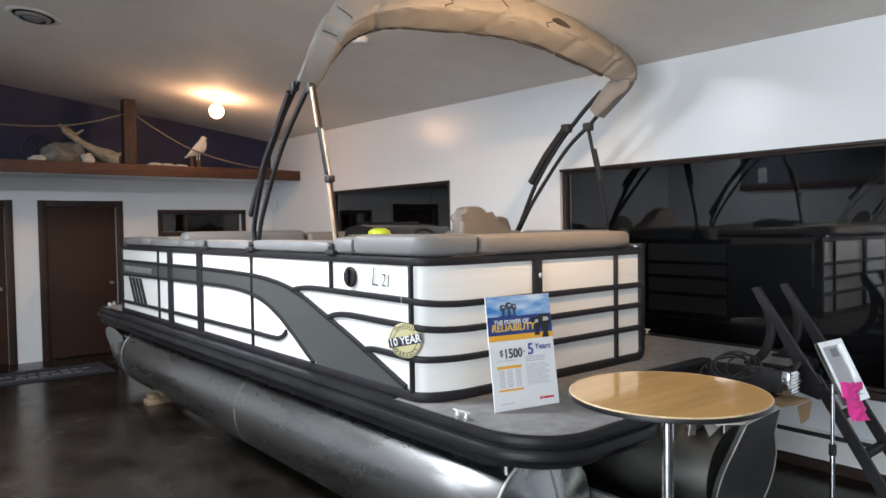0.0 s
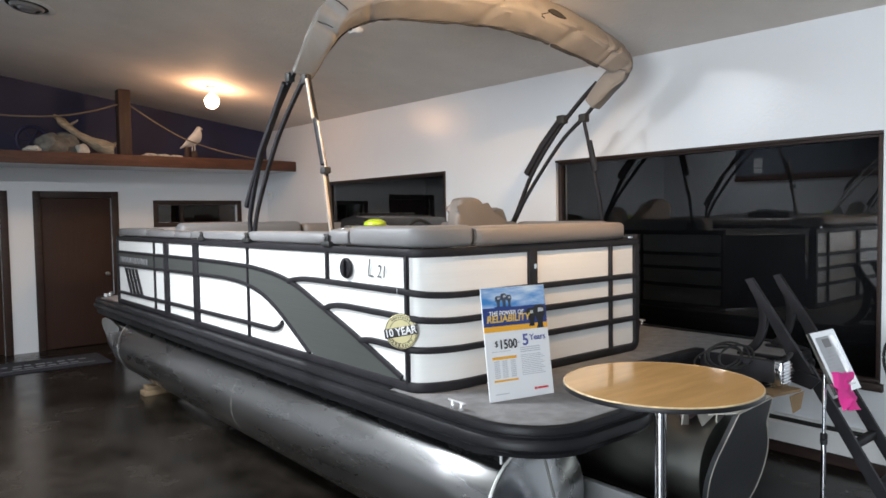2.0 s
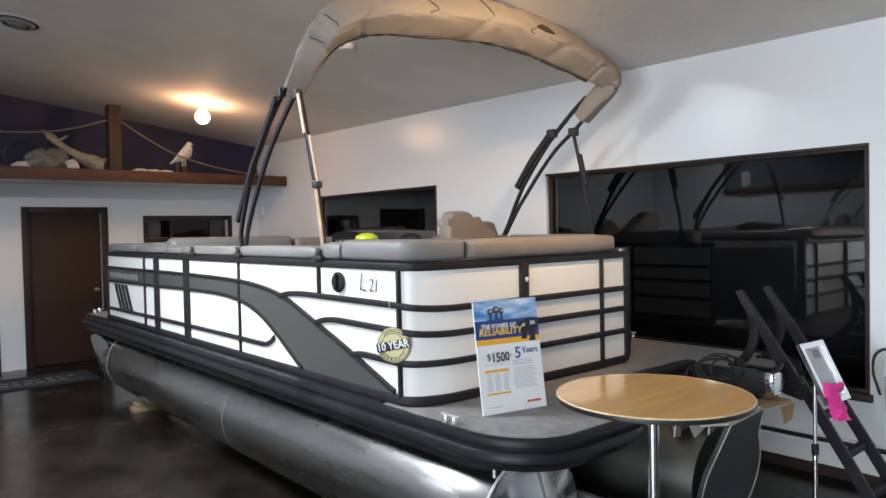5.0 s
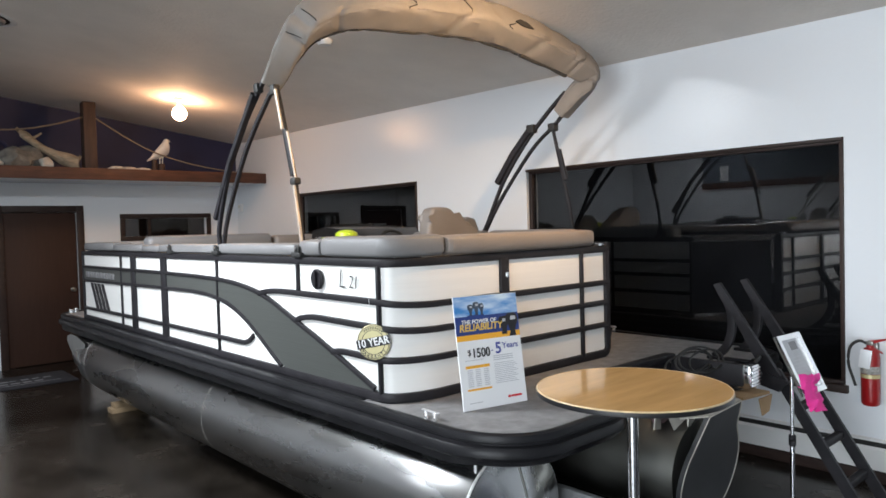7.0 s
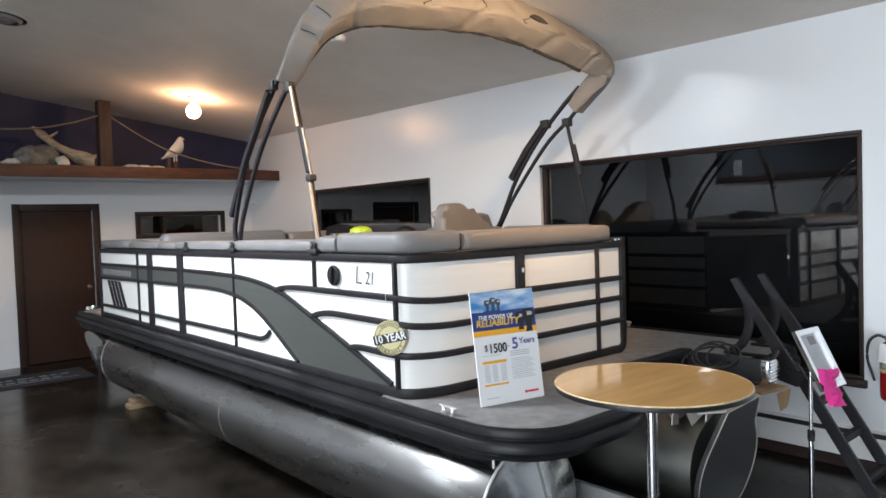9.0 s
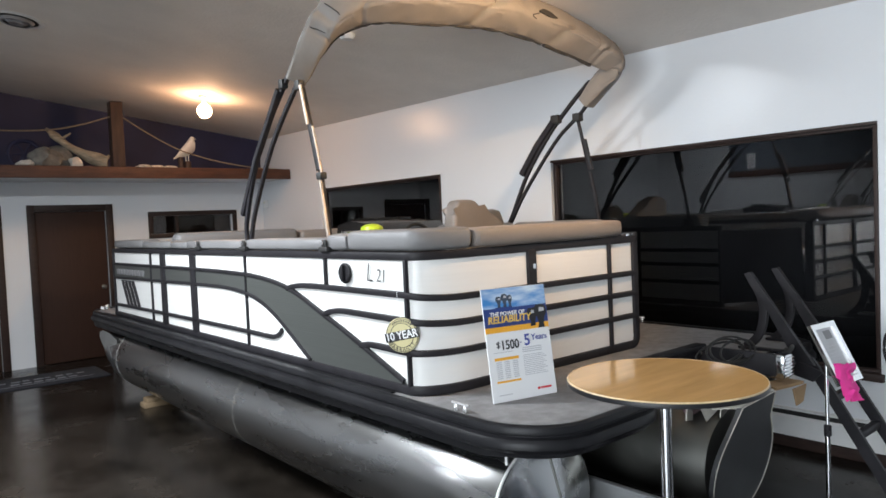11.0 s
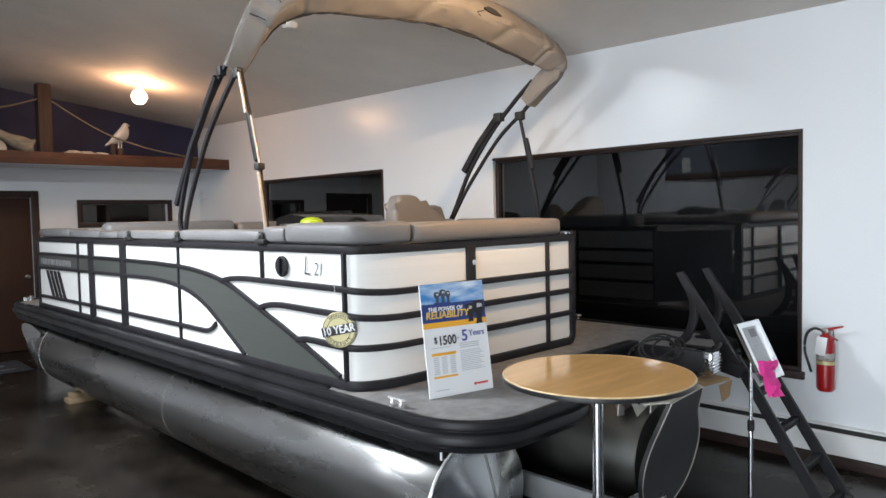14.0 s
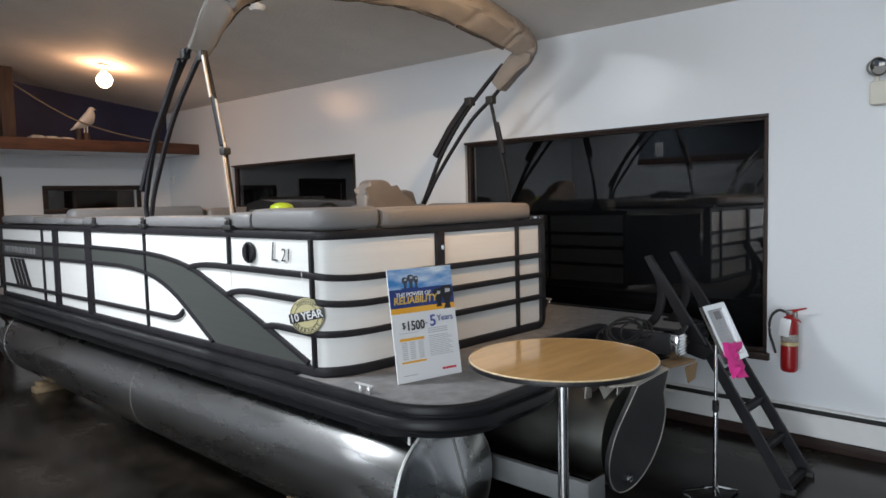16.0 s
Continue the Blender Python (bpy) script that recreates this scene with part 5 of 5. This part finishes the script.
for a in range(50, 131, 10):
    cy_, cz_ = 2.625 + 0.070 * math.cos(radians(a)), 1.135 + 0.070 * math.sin(radians(a))
    part("print_mark", box(tx - 0.0055, tx - 0.004, cy_ - 0.003, cy_ + 0.003, cz_ - 0.005, cz_ + 0.005), M_INK, tag)
part("string", sweep([(tx + 0.002, 2.63, 1.21), (PX - 0.028, 2.645, 1.30), (PX - 0.02, 2.65, 1.345)], round_profile(0.0012, 5)), M_SIGN, tag, "thin string")

# sign holder on a slim tripod
sg = thing("sign_stand", (3.79, 1.38, 0), "slim chrome floor stand with tilted sign holder", "sign stand")
part("pole", cyl((3.79, 1.38, 0.02), (3.79, 1.38, 0.52), 0.013, seg=16), M_CHROME, sg)
part("upper_pole", cyl((3.79, 1.38, 0.52), (3.79, 1.38, 0.93), 0.009, seg=16), M_CHROME, sg)
part("collar", cyl((3.79, 1.38, 0.49), (3.79, 1.38, 0.55), 0.018, seg=16, bevel=0.004), M_BLACK, sg)
part("knob", cyl((3.79, 1.38, 0.515), (3.75, 1.36, 0.515), 0.010, seg=10), M_BLACK, sg)
for a in (100, 220, 340):
    part("foot", cyl((3.79, 1.38, 0.07), (3.79 + 0.17 * math.cos(radians(a)), 1.38 + 0.17 * math.sin(radians(a)), 0.008), 0.008, seg=8), M_CHROME, sg)
S0, SU, SV = Vector((3.715, 1.435, 1.062)), Vector((1.0, -0.08, 0.0)).normalized(), Vector((0.0, -0.12, -0.25)).normalized()
SN = SV.cross(SU).normalized()


def holder(u0, u1, v0, v1, d0, d1):
    return loft([[S0 + SU * u + SV * v + SN * d for u, v in ((u0, v0), (u1, v0), (u1, v1), (u0, v1))] for d in (d0, d1)])


part("back_panel", holder(0, 0.24, 0, 0.32, -0.008, 0.0), M_ALUDARK, sg)
part("paper", holder(0.018, 0.222, 0.018, 0.302, 0.0, 0.002), mat("printed_price_sheet", (0.46, 0.47, 0.50), 0.3, noise_scale=14, vary=0.08), sg, "printed white price sheet")
for b in ((0, 0.24, 0, 0.028), (0, 0.24, 0.292, 0.32), (0, 0.027, 0.028, 0.292), (0.213, 0.24, 0.028, 0.292)):
    part("snap_frame", holder(*b, 0.0, 0.013), mat("satin_silver", (0.88, 0.89, 0.90), 0.16, 1.0) if b[0] == 0 and b[2] == 0 and b[1] == 0.24 else bpy.data.materials["satin_silver"], sg, "silver snap frame edge")
part("picture", holder(0.10, 0.17, 0.04, 0.085, 0.002, 0.003), M_GREYPL, sg, "small grey picture")
for k in range(9):
    part("print_bar", holder(0.05, 0.19 - 0.02 * (k % 3), 0.12 + 0.018 * k, 0.125 + 0.018 * k, 0.002, 0.003), M_INKGREY, sg, "unreadable small print")
pk = bmesh.new()
bmesh.ops.create_grid(pk, x_segments=14, y_segments=14, size=0.09)
for v in pk.verts:
    u, w = v.co.x, v.co.y
    v.co = S0 + SU * (0.088 + u * 1.05 + 0.35 * w + 0.05 * noise.noise(Vector((u * 12, w * 12, 8)))) + SV * (0.315 - w * 1.0 + 0.12 * u + 0.05 * noise.noise(Vector((u * 12, w * 12, 14)))) + SN * (0.022 + 0.028 * noise.noise(Vector((u * 16, w * 16, 0.5))) + 0.02 * noise.noise(Vector((u * 40, w * 40, 2.5))) - 1.5 * (u * u))
bmesh.ops.solidify(pk, geom=list(pk.faces), thickness=0.0015)
solid("pink_note", pk, M_PINK, "crumpled neon pink paper stuck on sign holder", "paper note")

# fire extinguisher
fx = thing("fire_extinguisher", (4.89, 1.345, 0.50), "red fire extinguisher hanging on the white wall", "fire extinguisher")
part("cylinder", lathe((4.89, 1.345, 0), [(0.001, 0.497), (0.041, 0.498), (0.051, 0.51), (0.053, 0.53), (0.053, 0.80), (0.048, 0.83), (0.033, 0.855), (0.022, 0.86), (0.022, 0.875), (0.001, 0.876)], 28), M_RED, fx, "glossy red cylinder")
part("band", lathe((4.89, 1.345, 0), [(0.0532, 0.672), (0.0542, 0.673), (0.0542, 0.694), (0.0532, 0.695)], 28), M_GOLD, fx, "yellow label band")
part("label", lathe((4.89, 1.345, 0), [(0.0532, 0.698), (0.0538, 0.699), (0.0538, 0.745), (0.0532, 0.746)], 28), mat("printed_label", (0.30, 0.29, 0.27), 0.4, noise_scale=40, vary=0.7), fx, "grey printed label band")
part("tag", box(4.822, 4.825, 1.322, 1.386, 0.738, 0.855, 0.001, turn=Matrix.Translation((0, 1.36, 0.8)) @ Matrix.Rotation(radians(8), 4, "X") @ Matrix.Translation((0, -1.36, -0.8))), M_SIGN, fx, "white inspection tag")
part("valve", box(4.87, 4.91, 1.325, 1.365, 0.87, 0.90, 0.006), M_ALUDARK, fx)
part("lever", plate([(1.37, 0.895), (1.25, 0.925), (1.24, 0.918), (1.33, 0.885)], 4.882, 4.898, "x"), M_RED, fx)
part("lever", plate([(1.37, 0.885), (1.28, 0.835), (1.275, 0.825), (1.36, 0.865)], 4.882, 4.898, "x"), M_RED, fx)
part("hose", sweep(smooth_path([(4.885, 1.365, 0.885), (4.88, 1.41, 0.895), (4.875, 1.455, 0.85), (4.875, 1.465, 0.75), (4.875, 1.44, 0.66), (4.875, 1.425, 0.61)], 6), round_profile(0.009, 8)), M_RUBBER, fx, "black rubber hose")
part("wall_hook", box(4.94, 4.979, 1.32, 1.37, 0.80, 0.88, 0.004), M_ALUDARK, fx)

# emergency light
em = thing("emergency_light", (4.94, 0.87, 2.17), "cream emergency light with round grey lamp head", "emergency light")
part("housing", box(4.90, 4.979, 0.66, 0.92, 2.17, 2.31, 0.012), M_CREAM, em)
for y in (0.885, 0.70):
    bm = lathe((4.885, y, 2.385), [(0.001, 0.05), (0.03, 0.045), (0.05, 0.01), (0.055, -0.03), (0.048, -0.032), (0.046, -0.028), (0.001, -0.022)], 24, "x")
    bmesh.ops.rotate(bm, verts=bm.verts, cent=(4.885, y, 2.385), matrix=Matrix.Rotation(radians(38), 3, "Z"))
    h = part("lamp_head", bm, M_ALUDARK, em, "round grey lamp head")
    bm = lathe((4.885, y, 2.385), [(0.045, -0.0335), (0.032, -0.027), (0.012, -0.0235), (0.001, -0.0233), (0.001, -0.026), (0.012, -0.0262), (0.034, -0.030)], 24, "x", hollow=True)
    bmesh.ops.rotate(bm, verts=bm.verts, cent=(4.885, y, 2.385), matrix=Matrix.Rotation(radians(38), 3, "Z"))
    part("reflector", bm, M_CHROME, h, "bright dished reflector")
    part("swivel", cyl((4.92, y, 2.30), (4.92, y, 2.36), 0.015, seg=12), M_CREAM, h)

# bulbs on the ceiling
for k, p in enumerate(BULBS):
    b = thing("ceiling_bulb", (p[0], p[1], ceil_z(p[0], p[1])), "glowing bare bulb in a white ceiling socket", "ceiling lamp", "ceiling bulbs")
    top = ceil_z(p[0], p[1])
    part("socket", lathe((p[0], p[1], 0), [(0.06, top + 0.01), (0.06, top - 0.02), (0.028, top - 0.04), (0.024, p[2] + 0.095), (0.001, p[2] + 0.095)], 20), M_WHITE, b)
    g = part("bulb", lathe((p[0], p[1], p[2]), [(0.001, -0.085), (0.034, -0.078), (0.064, -0.056), (0.083, -0.017), (0.083, 0.017), (0.064, 0.056), (0.034, 0.082), (0.02, 0.098)], 20), M_BULB, b, "glowing warm glass bulb")
    g.visible_shadow = False

aim = (SPOT_AIM - SPOT).normalized()
sp = thing("ceiling_spotlight", (SPOT.x, SPOT.y, ceil_z(SPOT.x, SPOT.y)), "small white ceiling spotlight aimed at the boat", "ceiling lamp")
part("stem", cyl(SPOT - aim * 0.10, (SPOT.x, SPOT.y, ceil_z(SPOT.x, SPOT.y) + 0.005), 0.012, seg=10), M_WHITE, sp)
can = bmesh.new()
u_ = aim.cross(Vector((0, 0, 1))).normalized()
v_ = aim.cross(u_)
loft([ring(SPOT + aim * h, u_, v_, r, 24) for h, r in ((-0.14, 0.03), (-0.13, 0.055), (-0.04, 0.07), (-0.03, 0.072), (-0.035, 0.06), (-0.06, 0.055))], bm=can)
part("housing", can, M_WHITE, sp)
for x, y, watts in TUBES:
    f = thing("fluorescent_fixture", (x, y, ceil_z(x, y)), "long white fluorescent fixture hanging on two rods", "ceiling lamp")
    for dx_ in (-0.45, 0.45):
        part("rod", cyl((x + dx_, y, ceil_z(x, y) - DROP), (x + dx_, y, ceil_z(x + dx_, y) + 0.005), 0.006, seg=8), M_CHROME, f)
    tilt = Matrix.Translation((x, y, ceil_z(x, y) - DROP))
    part("housing", box(-0.66, 0.66, -0.13, 0.13, -0.06, 0.002, 0.008, turn=tilt), M_WHITE, f)
    part("diffuser", box(-0.64, 0.64, -0.115, 0.115, -0.085, -0.061, 0.008, turn=tilt), M_WHITE, f)

# ceiling vent and smoke detector
vp = (1.17, 6.77)
vt = thing("ceiling_vent", (vp[0], vp[1], ceil_z(*vp)), "round metal ceiling air vent", "vent")
tilt = Matrix.Translation((vp[0], vp[1], ceil_z(*vp))) @ Matrix.Rotation(math.atan(0.136), 4, "Y")
for nm, prof, m in (("flange", [(0.21, 0.004), (0.215, -0.004), (0.19, -0.014), (0.165, -0.010), (0.165, 0.004)], M_WHITE), ("throat", [(0.165, -0.001), (0.001, -0.001), (0.001, -0.004), (0.165, -0.004)], M_BLACK),
                    ("cone", [(0.135, -0.012), (0.12, -0.035), (0.10, -0.035), (0.115, -0.012)], M_GREYPL), ("cone", [(0.085, -0.02), (0.06, -0.042), (0.001, -0.045), (0.001, -0.04), (0.055, -0.036), (0.075, -0.02)], M_GREYPL)):
    bm = lathe((0, 0, 0), prof, 36)
    bmesh.ops.transform(bm, matrix=tilt, verts=bm.verts)
    part(nm, bm, m, vt)
dp = (3.2, 4.8)
bm = lathe((dp[0], dp[1], ceil_z(*dp)), [(0.065, 0.01), (0.065, -0.02), (0.05, -0.045), (0.001, -0.05)], 24)
solid("smoke_detector", bm, M_WHITE, "small white round smoke detector on ceiling", "smoke detector")
th = thing("thermostat", (RIGHT, 10.11, 2.02), "small white wall thermostat", "thermostat")
part("body", box(RIGHT - 0.045, RIGHT - 0.001, 10.04, 10.15, 2.0, 2.12, 0.006), M_WHITE, th)
part("dial", box(RIGHT - 0.050, RIGHT - 0.044, 10.07, 10.14, 2.06, 2.10, 0.002), M_CREAM, th)

# door mat with unreadable printed name
dm = thing("door_mat", (1.6, 9.25, 0), "dark navy entrance mat with pale worn lettering", "mat")
part("carpet", box(0.6, 2.25, 8.85, 9.62, 0.0, 0.010, 0.004), M_MAT, dm)
for k in range(9):
    w = (0.10, 0.06, 0.09, 0.07, 0.10, 0.06, 0.08, 0.07, 0.08)[k]
    part("lettering", box(1.05 + 0.115 * k, 1.05 + 0.115 * k + w, 9.28 + 0.01 * (k % 2), 9.36 - 0.012 * (k % 3), 0.010, 0.012), M_MATLOGO, dm, "pale unreadable print")
for k in range(6):
    part("lettering", box(1.25 + 0.12 * k, 1.25 + 0.12 * k + 0.09, 9.12, 9.19 - 0.01 * (k % 2), 0.010, 0.012), M_MATLOGO, dm, "pale unreadable print")
part("lettering", box(0.95, 2.1, 9.03, 9.05, 0.010, 0.012), M_MATLOGO, dm, "pale printed line")

# ---------------------------------------------------------------- nautical display on the ledge
SZ = SHELF_Z1
def timber_post(x, y):
    top = ceil_z(x, y)
    p = thing("timber_post", (x, y, SZ), "square brown timber post on the ledge", "post", "posts on the ledge")
    part("shaft", box(x - 0.075, x + 0.075, y - 0.075, y + 0.075, SZ, min(3.37, top - 0.01), 0.012), M_POST, p)


for x in (-0.1, 2.62):
    timber_post(x, 9.40)


def rope(pts, label):
    solid("rope", sweep(smooth_path(pts, 8), round_profile(0.010, 8)), M_ROPE, label, "rope", group="ropes on the ledge")


rope([(-0.02, 9.36, 3.16), (0.6, 9.36, 2.99), (1.22, 9.36, 2.94), (1.80, 9.36, 2.965), (2.2, 9.36, 3.05), (2.545, 9.36, 3.17)], "sagging manila rope tied between ledge posts")
rope([(2.695, 9.36, 3.17), (3.0, 9.36, 2.98), (3.37, 9.36, 2.79), (3.8, 9.36, 2.66), (4.2, 9.38, 2.59), (4.6, 9.42, SZ + 0.015), (4.9, 9.5, SZ + 0.015)], "manila rope sagging from post to ledge")
dw = thing("driftwood", (2.15, 9.5, SZ), "bleached forked driftwood branch on the ledge", "driftwood")
pts = smooth_path([(1.88, 9.5, 2.95), (1.98, 9.5, 2.88), (2.12, 9.48, 2.77), (2.30, 9.45, 2.67), (2.50, 9.42, 2.60)], 5)
rings = []
for i, p in enumerate(pts):
    s = i / (len(pts) - 1)
    r = 0.045 + 0.035 * s + 0.012 * math.sin(9 * s)
    rings.append([Vector((p.x + 0.3 * r * math.cos(a), p.y + r * math.cos(a) * (1 + 0.3 * noise.noise(p * 5 + Vector((a, 0, 0)))), p.z + r * math.sin(a) * (1 + 0.3 * noise.noise(p * 5 + Vector((0, a, 0)))))) for a in [2 * math.pi * k / 12 for k in range(12)]])
part("trunk", loft(rings), M_DRIFT, dw)
part("branch", cyl((1.96, 9.5, 2.90), (1.84, 9.48, 3.0), 0.035, 0.02, 10), M_DRIFT, dw)
part("branch", cyl((1.99, 9.5, 2.87), (2.10, 9.44, 2.95), 0.022, 0.01, 10), M_DRIFT, dw)
part("branch", cyl((2.46, 9.42, 2.60), (2.52, 9.40, 2.69), 0.03, 0.018, 10), M_DRIFT, dw)
for c, r, m, sd, lb in (((1.80, 9.46, 2.635), (0.19, 0.15, 0.13), M_ROCK, 1, "rough grey stone on the ledge"), ((1.98, 9.55, 2.66), (0.16, 0.13, 0.14), M_ROCK, 4, "rough grey stone on the ledge"),
                        ((1.60, 9.42, 2.57), (0.10, 0.08, 0.045), M_SHELL, 2, "pale flat stone on the ledge"), ((2.13, 9.40, 2.59), (0.075, 0.06, 0.07), M_SHELL, 3, "pale round stone on the ledge"),
                        ((3.10, 9.42, 2.552), (0.11, 0.08, 0.022), M_SHELL, 7, "pale flat stone on the ledge"), ((2.93, 9.42, 2.555), (0.08, 0.07, 0.026), M_SHELL, 8, "pale flat stone on the ledge"), ((3.27, 9.42, 2.55), (0.09, 0.06, 0.02), M_SHELL, 9, "pale flat stone on the ledge")):
    solid("stone", lump(c, *r, sd, 0.35), m, lb, "stone", group="stones on the ledge")
an = thing("ship_wheel", (1.66, 9.85, SZ), "dark blue round ornament behind the stones", "ornament")
part("rim", sweep([(1.66 + 0.17 * math.cos(a), 9.85, 2.72 + 0.17 * math.sin(a)) for a in [2 * math.pi * k / 24 for k in range(25)]], round_profile(0.025, 8), (0, -1, 0)), M_BLUE, an)
for a in (0, 60, 120):
    ca, sa = math.cos(radians(a)), math.sin(radians(a))
    part("spoke", cyl((1.66 - 0.2 * ca, 9.85, 2.72 - 0.18 * sa), (1.66 + 0.2 * ca, 9.85, 2.72 + 0.2 * sa), 0.014, seg=8), M_BLUE, an)

# gull ornament on two short piles
gb = bmesh.new()
rings = []
for (px_, pz_, ra, rb) in ((3.335, 2.665, 0.008, 0.010), (3.385, 2.695, 0.034, 0.026), (3.445, 2.735, 0.064, 0.058), (3.505, 2.775, 0.080, 0.086), (3.55, 2.815, 0.078, 0.094), (3.572, 2.865, 0.064, 0.076), (3.580, 2.905, 0.050, 0.054),
                           (3.586, 2.935, 0.044, 0.042), (3.604, 2.948, 0.028, 0.022), (3.645, 2.938, 0.007, 0.006)):
    rings.append([(px_ + rb * 0.80 * math.cos(a + 0.9), 9.42 + ra * math.sin(a + 0.9), pz_ + rb * 0.75 * math.cos(a + 0.9 + 1.9)) for a in [2 * math.pi * k / 16 for k in range(16)]])
gl = thing("gull_ornament", (3.45, 9.42, SZ), "white carved gull ornament on wooden piles", "ornament")
part("figure", loft(rings, bm=gb), M_GULL, gl, "white carved gull")
part("pile", cyl((3.425, 9.42, SZ), (3.425, 9.42, 2.685), 0.036, seg=14, bevel=0.006), M_POST, gl)
part("pile", cyl((3.525, 9.44, SZ), (3.525, 9.44, 2.635), 0.046, seg=14, bevel=0.006), M_POST, gl)
for x in (3.495, 3.53):
    part("leg", cyl((x, 9.42, 2.625), (x + 0.005, 9.42, 2.75), 0.007, seg=6), M_CREAM, gl)
